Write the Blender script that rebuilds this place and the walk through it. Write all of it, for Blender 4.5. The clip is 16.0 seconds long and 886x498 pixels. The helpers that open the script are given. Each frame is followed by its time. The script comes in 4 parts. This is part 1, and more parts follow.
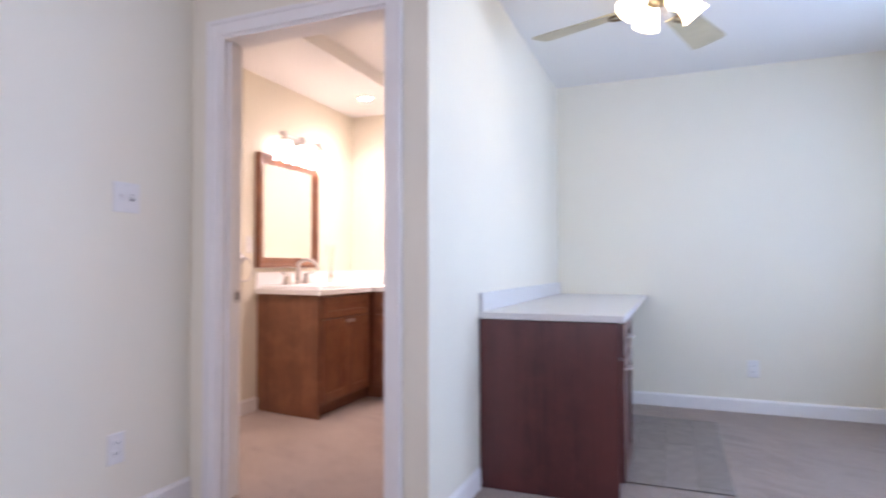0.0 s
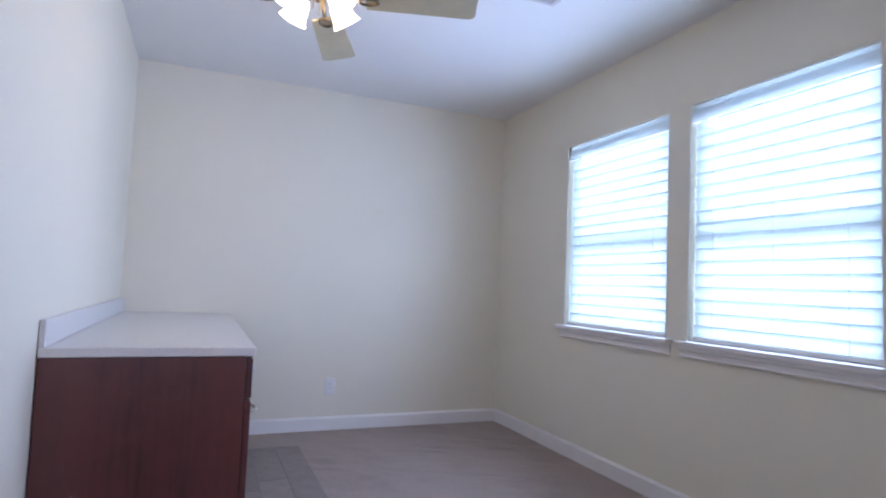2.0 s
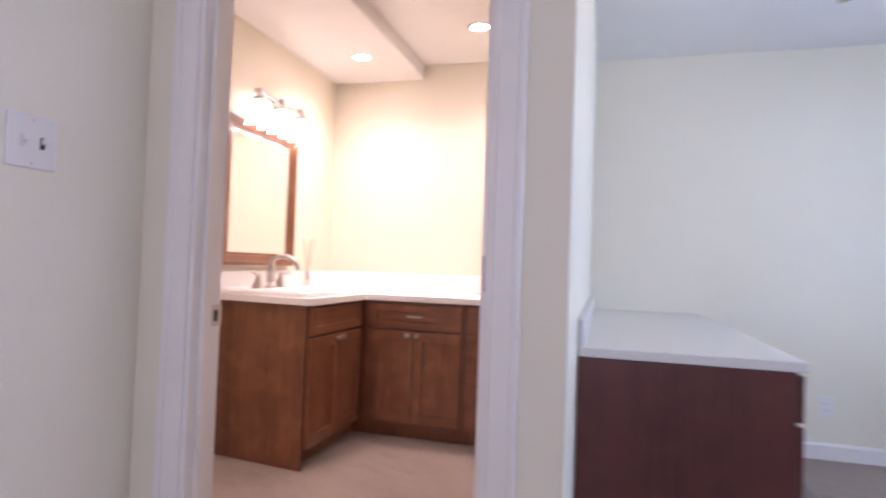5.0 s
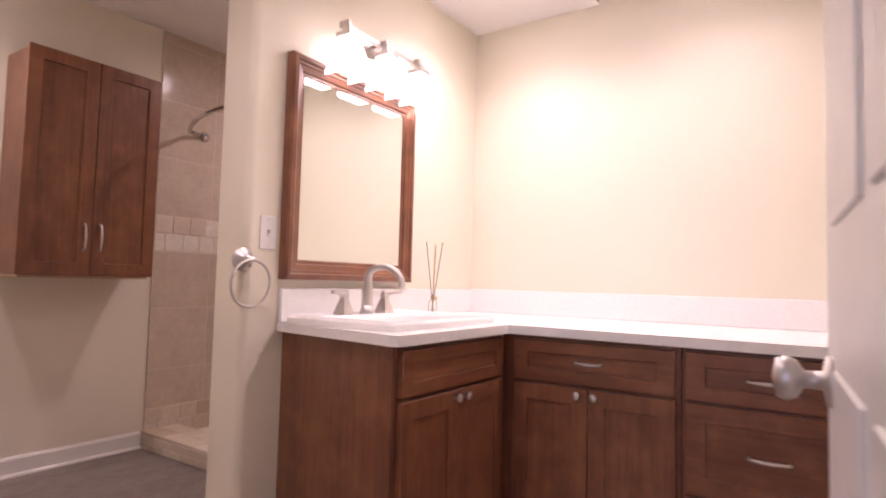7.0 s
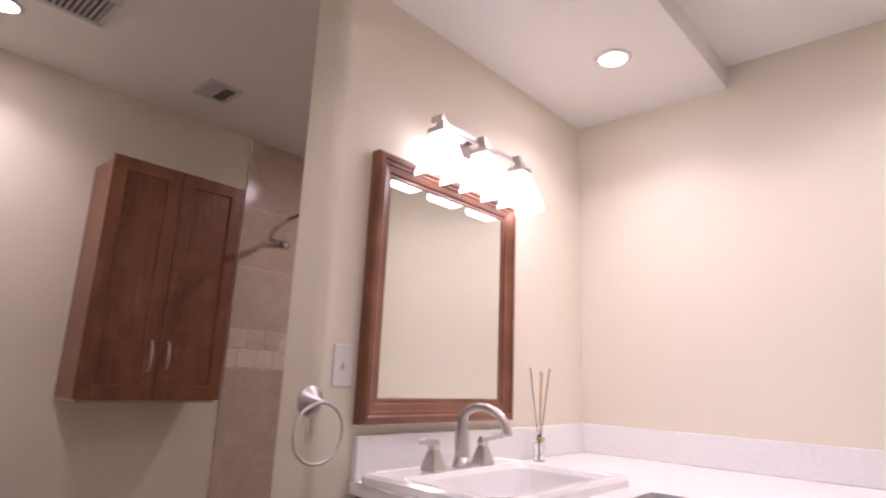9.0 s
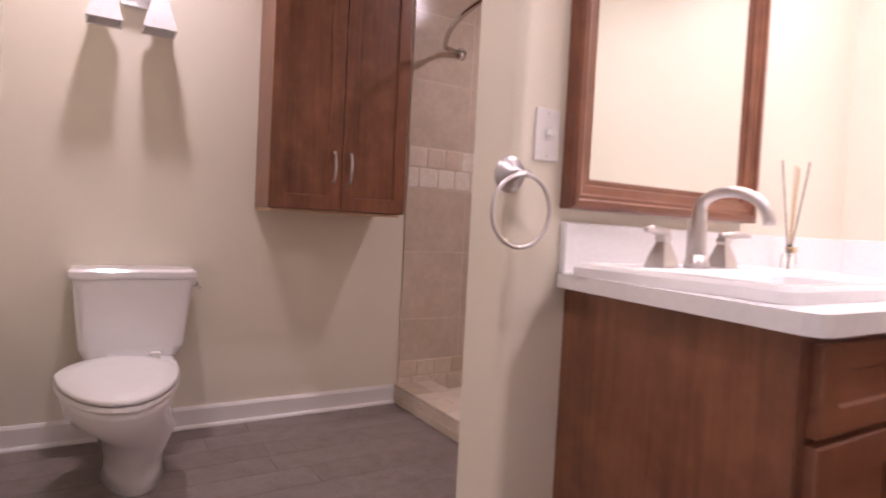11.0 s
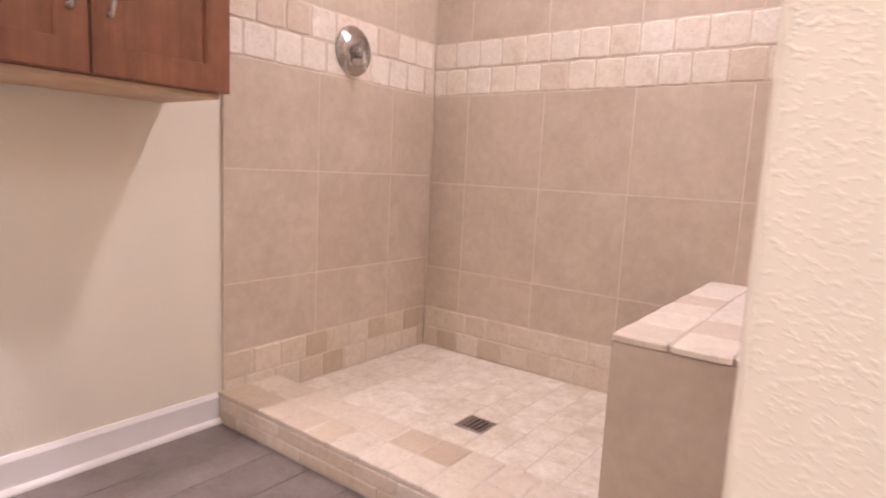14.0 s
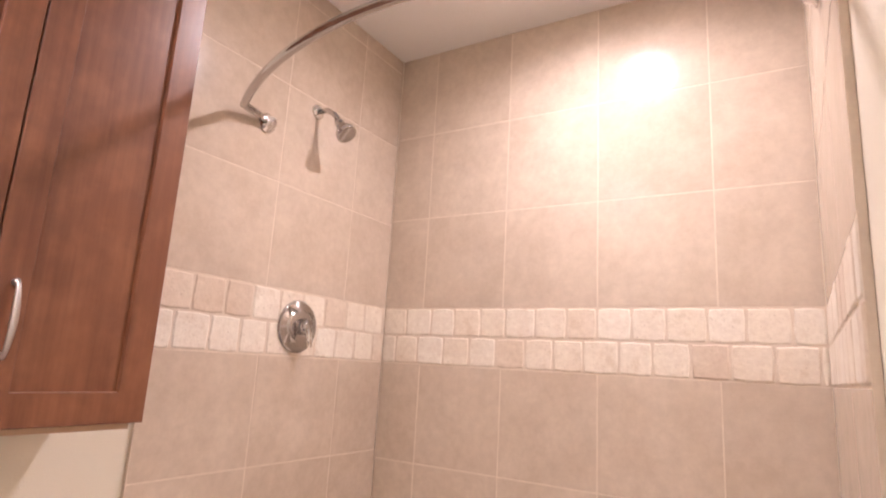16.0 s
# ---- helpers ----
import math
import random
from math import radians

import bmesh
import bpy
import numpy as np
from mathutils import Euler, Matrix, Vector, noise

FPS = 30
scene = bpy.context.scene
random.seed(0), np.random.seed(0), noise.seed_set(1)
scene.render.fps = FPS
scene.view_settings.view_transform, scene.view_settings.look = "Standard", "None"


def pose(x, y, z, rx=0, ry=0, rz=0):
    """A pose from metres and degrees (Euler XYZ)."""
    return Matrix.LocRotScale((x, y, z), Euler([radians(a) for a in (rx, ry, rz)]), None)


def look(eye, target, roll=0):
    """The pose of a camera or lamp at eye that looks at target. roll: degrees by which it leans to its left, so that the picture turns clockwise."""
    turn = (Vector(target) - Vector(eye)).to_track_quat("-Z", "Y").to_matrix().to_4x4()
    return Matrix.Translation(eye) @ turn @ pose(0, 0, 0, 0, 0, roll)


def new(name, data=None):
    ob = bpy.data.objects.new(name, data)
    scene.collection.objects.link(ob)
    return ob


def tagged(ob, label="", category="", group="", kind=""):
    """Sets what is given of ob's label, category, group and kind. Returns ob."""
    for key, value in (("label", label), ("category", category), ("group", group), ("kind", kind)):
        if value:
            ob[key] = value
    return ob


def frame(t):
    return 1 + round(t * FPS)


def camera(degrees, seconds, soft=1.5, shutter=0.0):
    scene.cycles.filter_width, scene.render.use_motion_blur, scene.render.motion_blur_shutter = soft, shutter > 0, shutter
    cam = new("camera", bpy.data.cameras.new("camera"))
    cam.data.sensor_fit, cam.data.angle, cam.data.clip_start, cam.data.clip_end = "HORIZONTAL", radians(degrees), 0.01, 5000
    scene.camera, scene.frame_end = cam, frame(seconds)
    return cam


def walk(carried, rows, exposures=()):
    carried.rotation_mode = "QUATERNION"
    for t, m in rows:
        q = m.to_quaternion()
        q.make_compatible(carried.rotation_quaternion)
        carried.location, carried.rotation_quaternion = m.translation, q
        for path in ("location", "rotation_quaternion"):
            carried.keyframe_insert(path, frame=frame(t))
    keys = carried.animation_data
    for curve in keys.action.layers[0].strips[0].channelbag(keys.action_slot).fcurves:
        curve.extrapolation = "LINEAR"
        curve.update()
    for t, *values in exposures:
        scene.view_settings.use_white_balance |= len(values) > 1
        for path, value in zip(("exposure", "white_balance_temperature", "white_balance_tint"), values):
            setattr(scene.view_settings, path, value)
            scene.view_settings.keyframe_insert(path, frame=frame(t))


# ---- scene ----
cam = camera(75.0, 16.0, soft=2.0, shutter=0.5)
EXPOSURES = [(0, 0.95, 6300, 14), (1, 0.78, 6150, 16), (2.5, 0.40, 6050, 18), (3.5, 0.54, 6250, 18), (4.2, 0.44, 6300, 17), (5, 0.74, 6400, 18), (7.3, 0.40, 6050, 19), (8.2, 0.20, 5850, 16), (9, 0.05, 5700, 15), (10.2, 0.25, 5850, 18), (12.3, 1.1, 5600, 12), (13.5, 1.42, 5620, 10), (14.5, 1.66, 5650, 9), (16, 1.65, 5850, 8)]
PATH = [
    (0, (0.837, -2.231, 1.04), (0.093, -0.376, 1.101), -0.1),
    (0.5, (0.82, -2.185, 1.03), (0.521, -0.209, 1.109), 0.5),
    (1, (0.62, -2.073, 1.051), (0.813, -0.084, 1.131), 1.4),
    (1.5, (0.53, -1.897, 1.058), (1.064, 0.028, 1.158), 2.0),
    (2, (0.443, -1.821, 1.076), (1.21, 0.021, 1.201), 2.4),
    (2.5, (0.27, -1.909, 1.049), (1.17, -0.127, 1.166), 2.5),
    (3, (0.153, -1.975, 1.073), (1.059, -0.194, 1.165), 2.6),
    (3.5, (0.058, -1.974, 1.11), (0.881, -0.153, 1.204), 2.5),
    (3.7, (-0.011, -1.88, 1.127), (0.712, -0.017, 1.205), 2.7),
    (4, (-0.004, -1.909, 1.086), (0.465, 0.033, 1.179), 2.5),
    (4.5, (0.052, -1.739, 1.085), (0.009, 0.259, 1.154), 2.2),
    (5, (0.061, -1.569, 1.073), (-0.475, 0.356, 1.13), 2.0),
    (5.2, (0.064, -1.418, 1.042), (-0.639, 0.453, 1.097), 2.1),
    (7.3, (-0.373, -0.186, 1.043), (-1.498, 1.464, 1.158), 1.6),
    (7.5, (-0.424, -0.122, 1.051), (-1.552, 1.526, 1.166), 1.7),
    (8, (-0.514, -0.027, 1.112), (-1.651, 1.612, 1.255), 2.1),
    (8.5, (-0.59, -0.015, 1.186), (-1.753, 1.579, 1.512), 2.5),
    (9, (-0.605, -0.032, 1.171), (-1.917, 1.412, 1.611), 2.5),
    (9.5, (-0.636, -0.035, 1.09), (-2.05, 1.321, 1.494), 2.7),
    (10, (-0.695, -0.02, 1.016), (-2.183, 1.3, 1.226), 2.7),
    (10.2, (-0.724, 0.002, 1.0), (-2.251, 1.29, 1.102), 2.5),
    (12.3, (-1.516, 0.466, 0.941), (-3.341, 1.275, 0.829), 2.9),
    (12.5, (-1.621, 0.499, 0.913), (-3.397, 1.414, 0.814), 2.9),
    (13, (-1.775, 0.504, 0.89), (-3.364, 1.713, 0.788), 3.5),
    (13.5, (-1.914, 0.535, 0.852), (-3.27, 1.995, 0.677), 3.2),
    (14, (-2.043, 0.564, 0.861), (-3.227, 2.153, 0.594), 2.8),
    (14.5, (-2.126, 0.611, 0.987), (-3.191, 2.293, 0.798), 2.7),
    (15, (-2.146, 0.638, 1.087), (-3.19, 2.342, 1.164), 2.9),
    (15.5, (-2.171, 0.654, 1.151), (-3.201, 2.344, 1.439), 3.1),
    (16, (-2.186, 0.668, 1.176), (-3.22, 2.333, 1.575), 3.3),
]
walk(cam, [(t, look(eye, target, roll)) for t, eye, target, roll in PATH], EXPOSURES)

# ---- world and light ----
world = bpy.data.worlds.new("sky")
scene.world = world
world.use_nodes = True
wn = world.node_tree
sky = wn.nodes.new("ShaderNodeTexSky")
sky.sky_type = "NISHITA"
sky.sun_disc = False
sky.sun_elevation = radians(50)
sky.sun_rotation = radians(270)
wn.links.new(sky.outputs["Color"], wn.nodes["Background"].inputs["Color"])
wn.nodes["Background"].inputs["Strength"].default_value = 0.1


def lamp(name, kind, energy, color, m, size=0.1, size_y=None, spread=None):
    d = bpy.data.lights.new(name, kind)
    d.energy, d.color = energy, color
    if kind == "AREA":
        d.shape = "RECTANGLE" if size_y else "DISK"
        d.size = size
        if size_y:
            d.size_y = size_y
        if spread:
            d.spread = radians(spread)
    elif kind == "SUN":
        d.angle = radians(0.5)
    else:
        d.shadow_soft_size = size
    ob = new(name, d)
    ob.matrix_basis = m
    return ob


DAY = (0.50, 0.64, 1.0)
WARM = (1.0, 0.80, 0.78)
SPOT_W, LENS_E, VANITY_E, FAN_E, WIN_W, GLOW_W, HALL_W = 5.0, 80.0, 4.0, 7.2, 12.0, 22.0, 17.0
lamp("sun", "SUN", 3.0, (1.0, 0.95, 0.88), look((-6, 1, 8), (0, 1, 0)))
for y0, y1 in ((0.483, 1.380), (-0.543, 0.340)):
    lamp("window_daylight", "AREA", WIN_W, DAY, look((2.657, (y0 + y1) / 2, 1.41), (0, (y0 + y1) / 2, 1.41)), y1 - y0, 1.12, 150)
    lamp("sky_behind_blind", "AREA", GLOW_W, (0.62, 0.80, 1.0), look((2.815, (y0 + y1) / 2, 1.41), (0, (y0 + y1) / 2, 1.41)), y1 - y0, 1.14)
# Fill that brightens the hall walls; its window is added and never in view.
lamp("hall_window_daylight", "AREA", HALL_W, (0.76, 0.75, 1.0), look((0.0, -3.69, 1.5), (0, 0, 1.5)), 1.38, 1.18)
# The second, at y 0.36, is unseen, added to brighten the stub wall's end.
RECESSED = [(-1.508, 1.905, 2.428), (-1.508, 0.36, 2.428), (-0.70, 1.82, 2.53), (-3.26, 0.27, 2.53), (-2.69, 2.065, 2.53)]
for (x, y, z), watts, spread in zip(RECESSED, (SPOT_W, 3.4, SPOT_W, 4.6, 5.3), (128, 128, 128, 128, 158)):
    lamp("downlight_lamp", "AREA", watts, WARM, look((x, y, z - 0.012), (x, y + 0.0001, 0)), 0.11, spread=spread)

# ---- materials ----


def material(name):
    m = bpy.data.materials.new(name)
    m.use_nodes = True
    nt = m.node_tree
    return m, nt, nt.nodes["Principled BSDF"]


def node(nt, kind, **values):
    n = nt.nodes.new(kind)
    for key, value in values.items():
        n.inputs[key].default_value = value
    return n


def coords(nt, scale=(1, 1, 1), rot=(0, 0, 0)):
    tc = nt.nodes.new("ShaderNodeTexCoord")
    mp = node(nt, "ShaderNodeMapping", Scale=scale, Rotation=[radians(a) for a in rot])
    nt.links.new(tc.outputs["Object"], mp.inputs["Vector"])
    return mp.outputs["Vector"]


def streaks(nt, angle, scale):
    """Coordinates turned about z first and stretched after."""
    mp = node(nt, "ShaderNodeMapping", Scale=scale)
    nt.links.new(coords(nt, (1, 1, 1), (0, 0, angle)), mp.inputs["Vector"])
    return mp.outputs["Vector"]


def mixed(nt, fac, a, b):
    mx = nt.nodes.new("ShaderNodeMix")
    mx.data_type = "RGBA"
    for sock, v in ((mx.inputs[6], a), (mx.inputs[7], b)):
        if hasattr(v, "links"):
            nt.links.new(v, sock)
        else:
            sock.default_value = (*v, 1)
    if hasattr(fac, "links"):
        nt.links.new(fac, mx.inputs[0])
    else:
        mx.inputs[0].default_value = fac
    return mx.outputs[2]


def noise_fac(nt, vec, scale, detail=4, rough=0.55, lo=0.35, hi=0.65):
    n = node(nt, "ShaderNodeTexNoise", Scale=scale, Detail=detail, Roughness=rough)
    nt.links.new(vec, n.inputs["Vector"])
    r = nt.nodes.new("ShaderNodeMapRange")
    r.inputs[1].default_value, r.inputs[2].default_value = lo, hi
    nt.links.new(n.outputs["Fac"], r.inputs[0])
    return r.outputs[0]


def bump(nt, bsdf, height, strength, dist):
    b = node(nt, "ShaderNodeBump", Strength=strength, Distance=dist)
    nt.links.new(height, b.inputs["Height"])
    nt.links.new(b.outputs["Normal"], bsdf.inputs["Normal"])


def paint(name, a, b, rough=0.6, grain=70, strength=0.25, dist=0.004):
    """Painted plaster with a sprayed texture."""
    m, nt, p = material(name)
    v = coords(nt)
    nt.links.new(mixed(nt, noise_fac(nt, v, 1.1), a, b), p.inputs["Base Color"])
    p.inputs["Roughness"].default_value = rough
    bump(nt, p, noise_fac(nt, coords(nt, (1, 1, 1.5), (35, 35, 0)), grain, 2, 0.45, 0.53, 0.66), strength, dist)
    return m


def plain(name, color, rough, metal=0.0, vary=0.06, scale=9, bumpy=0.0, coat=0.0):
    m, nt, p = material(name)
    v = coords(nt)
    dark = tuple(c * (1 - vary) for c in color)
    nt.links.new(mixed(nt, noise_fac(nt, v, scale), color, dark), p.inputs["Base Color"])
    r = nt.nodes.new("ShaderNodeMapRange")
    r.inputs[3].default_value, r.inputs[4].default_value = (rough * 0.97, rough * 1.03) if metal else (rough * 0.85, min(1, rough * 1.2))
    nt.links.new(noise_fac(nt, v, scale * 3), r.inputs[0])
    nt.links.new(r.outputs[0], p.inputs["Roughness"])
    p.inputs["Metallic"].default_value = metal
    p.inputs["Coat Weight"].default_value = coat
    if bumpy:
        bump(nt, p, noise_fac(nt, v, scale * 12), bumpy, 0.001)
    return m


def wood(name, dark, mid, light, rough=0.32, axis="z"):
    """Stained cherry with long grain along one axis."""
    m, nt, p = material(name)
    sc = {"z": (9, 9, 0.55), "x": (0.55, 9, 9), "y": (9, 0.55, 9)}[axis]
    v = coords(nt, sc)
    info = nt.nodes.new("ShaderNodeObjectInfo")
    add = nt.nodes.new("ShaderNodeVectorMath")
    add.operation = "ADD"
    nt.links.new(v, add.inputs[0])
    mul = nt.nodes.new("ShaderNodeMath")
    mul.operation = "MULTIPLY"
    mul.inputs[1].default_value = 37.0
    nt.links.new(info.outputs["Random"], mul.inputs[0])
    nt.links.new(mul.outputs[0], add.inputs[1])
    v = add.outputs[0]
    broad = noise_fac(nt, v, 0.8, 3, 0.5, 0.3, 0.7)
    fine = noise_fac(nt, v, 6, 6, 0.65, 0.3, 0.7)
    c = mixed(nt, broad, dark, mid)
    c2 = mixed(nt, fine, c, light)
    blotch = noise_fac(nt, coords(nt), 9, 4, 0.6, 0.42, 0.7)
    half = mixed(nt, blotch, mixed(nt, 0.45, c, c2), mixed(nt, 0.36, c2, light))
    nt.links.new(half, p.inputs["Base Color"])
    p.inputs["Roughness"].default_value = rough
    p.inputs["Coat Weight"].default_value = 0.25
    p.inputs["Coat Roughness"].default_value = 0.3
    bump(nt, p, fine, 0.06, 0.0006)
    return m


def stone(name, colors, rough, scale, pits=0.0, spread=0.5):
    """Tile: a colour for each piece, cloudy inside, with pits."""
    m, nt, p = material(name)
    v = coords(nt)
    info = nt.nodes.new("ShaderNodeObjectInfo")
    mul = node(nt, "ShaderNodeMath")
    mul.operation = "MULTIPLY"
    mul.inputs[1].default_value = 43.0
    nt.links.new(info.outputs["Random"], mul.inputs[0])
    add = nt.nodes.new("ShaderNodeVectorMath")
    add.operation = "ADD"
    nt.links.new(v, add.inputs[0])
    nt.links.new(mul.outputs[0], add.inputs[1])
    v = add.outputs[0]
    ramp = nt.nodes.new("ShaderNodeValToRGB")
    for i, c in enumerate(colors):
        e = ramp.color_ramp.elements[i] if i < 2 else ramp.color_ramp.elements.new(i / (len(colors) - 1))
        e.position, e.color = i / (len(colors) - 1), (*c, 1)
    nt.links.new(info.outputs["Random"], ramp.inputs["Fac"])
    cloud = noise_fac(nt, v, scale, 6, 0.6, 0.3, 0.7)
    darker = tuple(c * 0.72 for c in colors[0])
    c1 = mixed(nt, spread, ramp.outputs["Color"], mixed(nt, cloud, colors[-1], colors[0]))
    fine = noise_fac(nt, v, scale * 9, 4, 0.6, 0.62, 0.75)
    mottle = noise_fac(nt, v, scale * 4, 5, 0.7, 0.35, 0.75)
    c1 = mixed(nt, mottle, c1, mixed(nt, 0.26, c1, darker))
    nt.links.new(mixed(nt, fine, c1, darker) if pits else c1, p.inputs["Base Color"])
    if pits:
        stain = noise_fac(nt, v, scale * 1.3, 6, 0.7, 0.55, 0.75)
        vein = mixed(nt, stain, c1, (0.50, 0.38, 0.25))
        nt.links.new(mixed(nt, fine, mixed(nt, 0.55, c1, vein), darker), p.inputs["Base Color"])
    p.inputs["Roughness"].default_value = rough
    bump(nt, p, noise_fac(nt, v, scale * 5, 5, 0.6), 0.12 + pits, 0.0015)
    return m


def glow(name, color, strength, base=(0.9, 0.88, 0.84)):
    m, nt, p = material(name)
    p.inputs["Base Color"].default_value = (*base, 1)
    p.inputs["Roughness"].default_value = 0.35
    p.inputs["Emission Color"].default_value = (*color, 1)
    p.inputs["Emission Strength"].default_value = strength
    return m


WALL = paint("cream_wall_paint", (0.800, 0.748, 0.620), (0.778, 0.726, 0.600), 0.55, 165, 0.21, 0.0018)
CEIL = paint("ceiling_paint", (0.82, 0.80, 0.77), (0.80, 0.78, 0.75), 0.7, 110, 0.35, 0.003)
TRIM = plain("white_trim_paint", (0.82, 0.79, 0.76), 0.35, vary=0.03)
WOOD = wood("cherry_stained_wood", (0.104, 0.031, 0.016), (0.182, 0.066, 0.032), (0.290, 0.122, 0.058))
DESKWOOD = wood("dark_cherry_wood", (0.030, 0.008, 0.009), (0.098, 0.024, 0.021), (0.12, 0.03, 0.026))
WOODX = wood("cherry_stained_wood_level", (0.104, 0.031, 0.016), (0.182, 0.066, 0.032), (0.290, 0.122, 0.058), axis="x")
WOODY = wood("cherry_stained_wood_cross", (0.104, 0.031, 0.016), (0.182, 0.066, 0.032), (0.290, 0.122, 0.058), axis="y")
INSIDE = plain("dark_gap", (0.03, 0.012, 0.008), 0.7)
QUARTZ = plain("white_quartz", (0.89, 0.875, 0.86), 0.22, vary=0.05, scale=60)
QUARTZ2 = plain("speckled_pale_laminate", (0.70, 0.68, 0.66), 0.3, vary=0.12, scale=120)
NICKEL = plain("brushed_nickel", (0.60, 0.57, 0.55), 0.36, 1.0, 0.02, 40)
# Chrome again, its colour darkened to stand for reflections of a dark room.
SHADECHROME = plain("polished_steel", (0.52, 0.50, 0.49), 0.10, 1.0, 0.04, 20)
CHROME = plain("chrome", (0.80, 0.79, 0.78), 0.08, 1.0, 0.04, 20)
# Hinge nickel, with the dark room it mirrors put into the base colour.
HINGE = plain("aged_nickel", (0.34, 0.32, 0.30), 0.42, 1.0, 0.1, 40)
BRONZE = plain("aged_bronze", (0.22, 0.17, 0.11), 0.35, 1.0, 0.3, 30)
MAPLE = plain("unstained_maple", (0.62, 0.43, 0.27), 0.5, vary=0.15, scale=7)
BLADE = plain("pale_maple_blade", (0.50, 0.43, 0.28), 0.4, vary=0.15, scale=7)
PORCELAIN = plain("white_porcelain", (0.89, 0.88, 0.87), 0.12, vary=0.02, coat=0.4)
PLASTIC = plain("white_plastic", (0.78, 0.76, 0.73), 0.35, vary=0.03)
DARK = plain("dark_slot", (0.03, 0.03, 0.03), 0.6)
GREYMETAL = plain("vent_metal", (0.62, 0.60, 0.58), 0.45, vary=0.05)
VENTDARK = plain("vent_shadow", (0.10, 0.09, 0.085), 0.8)
TILE = stone("taupe_porcelain_tile", [(0.525, 0.428, 0.332), (0.58, 0.484, 0.382), (0.605, 0.507, 0.402), (0.665, 0.565, 0.455)], 0.17, 7, spread=0.68)
TRAV = stone("tumbled_travertine", [(0.62, 0.50, 0.39), (0.80, 0.72, 0.60), (0.85, 0.79, 0.68), (0.87, 0.83, 0.74), (0.83, 0.75, 0.63)], 0.45, 14, pits=0.25, spread=0.35)
TRAVD = stone("pan_travertine", [(0.50, 0.39, 0.27), (0.70, 0.60, 0.46), (0.75, 0.66, 0.54), (0.80, 0.72, 0.61), (0.77, 0.68, 0.56), (0.64, 0.54, 0.42)], 0.45, 12, pits=0.2, spread=0.3)
PAN = stone("worn_pan_travertine", [(0.60, 0.50, 0.36), (0.80, 0.72, 0.60), (0.85, 0.78, 0.67), (0.88, 0.83, 0.73)], 0.45, 16, pits=0.2, spread=0.7)
GROUT = plain("sand_grout", (0.70, 0.60, 0.485), 0.85, vary=0.1, scale=30, bumpy=0.2)
GROUTD = plain("light_grout", (0.66, 0.58, 0.50), 0.85, vary=0.12, scale=30, bumpy=0.2)
STICK = plain("reed", (0.55, 0.40, 0.22), 0.7)
STICKD = plain("dark_reed", (0.06, 0.04, 0.03), 0.7)
CORD = plain("blind_cord", (0.7, 0.7, 0.7), 0.7)
BULB = glow("vanity_glass_lit", WARM, VANITY_E)
FANBULB = glow("fan_glass_lit", (1.0, 0.80, 0.50), FAN_E)
LENS = glow("downlight_lens", WARM, LENS_E)
FROST = plain("frosted_white_glass", (0.72, 0.70, 0.69), 0.3, vary=0.02)
MIRROR = plain("mirror_silver", (0.84, 0.86, 0.82), 0.015, 1.0, 0.0)

CARPET, nt, p = material("beige_carpet")
v = coords(nt)
big = noise_fac(nt, v, 2.2, 4, 0.6, 0.4, 0.62)
stretch = noise_fac(nt, streaks(nt, 25, (1.5, 6, 1)), 1.5, 3, 0.5, 0.44, 0.56)
c = mixed(nt, big, (0.340, 0.257, 0.214), (0.587, 0.461, 0.385))
c = mixed(nt, stretch, c, (0.515, 0.403, 0.337))
stripes = noise_fac(nt, streaks(nt, -38, (6, 1.1, 1)), 1.0, 4, 0.65, 0.42, 0.6)
c = mixed(nt, stripes, c, mixed(nt, 0.45, c, (0.680, 0.543, 0.456)))
tuft = noise_fac(nt, v, 55, 3, 0.6, 0.4, 0.62)
c = mixed(nt, tuft, mixed(nt, 0.3, c, (0.268, 0.199, 0.162)), c)
speck = noise_fac(nt, v, 420, 2, 0.5, 0.3, 0.7)
nt.links.new(mixed(nt, speck, c, (0.371, 0.281, 0.228)), p.inputs["Base Color"])
p.inputs["Roughness"].default_value = 0.95
p.inputs["Sheen Weight"].default_value = 0.25
bump(nt, p, noise_fac(nt, v, 170, 3, 0.6), 0.8, 0.008)

SLAT, nt, p = material("white_blind_slat")
p.inputs["Base Color"].default_value = (0.85, 0.87, 0.88, 1)
p.inputs["Roughness"].default_value = 0.4
tr = node(nt, "ShaderNodeBsdfTranslucent", Color=(0.82, 0.88, 0.92, 1))
mx = node(nt, "ShaderNodeMixShader", Fac=0.5)
nt.links.new(p.outputs[0], mx.inputs[1])
nt.links.new(tr.outputs[0], mx.inputs[2])
nt.links.new(mx.outputs[0], nt.nodes["Material Output"].inputs["Surface"])

GLASS, nt, p = material("window_glass")
p.inputs["Transmission Weight"].default_value = 1.0
p.inputs["Roughness"].default_value = 0.0
p.inputs["IOR"].default_value = 1.1
p.inputs["Base Color"].default_value = (0.97, 0.99, 0.98, 1)
CLEAR = GLASS.copy()
CLEAR.name = "bottle_glass"
CLEAR.node_tree.nodes["Principled BSDF"].inputs["IOR"].default_value = 1.45
GROUND = plain("pale_gravel_ground", (0.35, 0.33, 0.30), 0.9, vary=0.3, scale=3)

# ---- mesh helpers ----


def mesh_of(bm, mat, name, smooth=False):
    me = bpy.data.meshes.new(name)
    bmesh.ops.recalc_face_normals(bm, faces=bm.faces[:])
    bm.to_mesh(me)
    bm.free()
    me.materials.append(mat)
    if smooth:
        for f in me.polygons:
            f.use_smooth = True
    return me


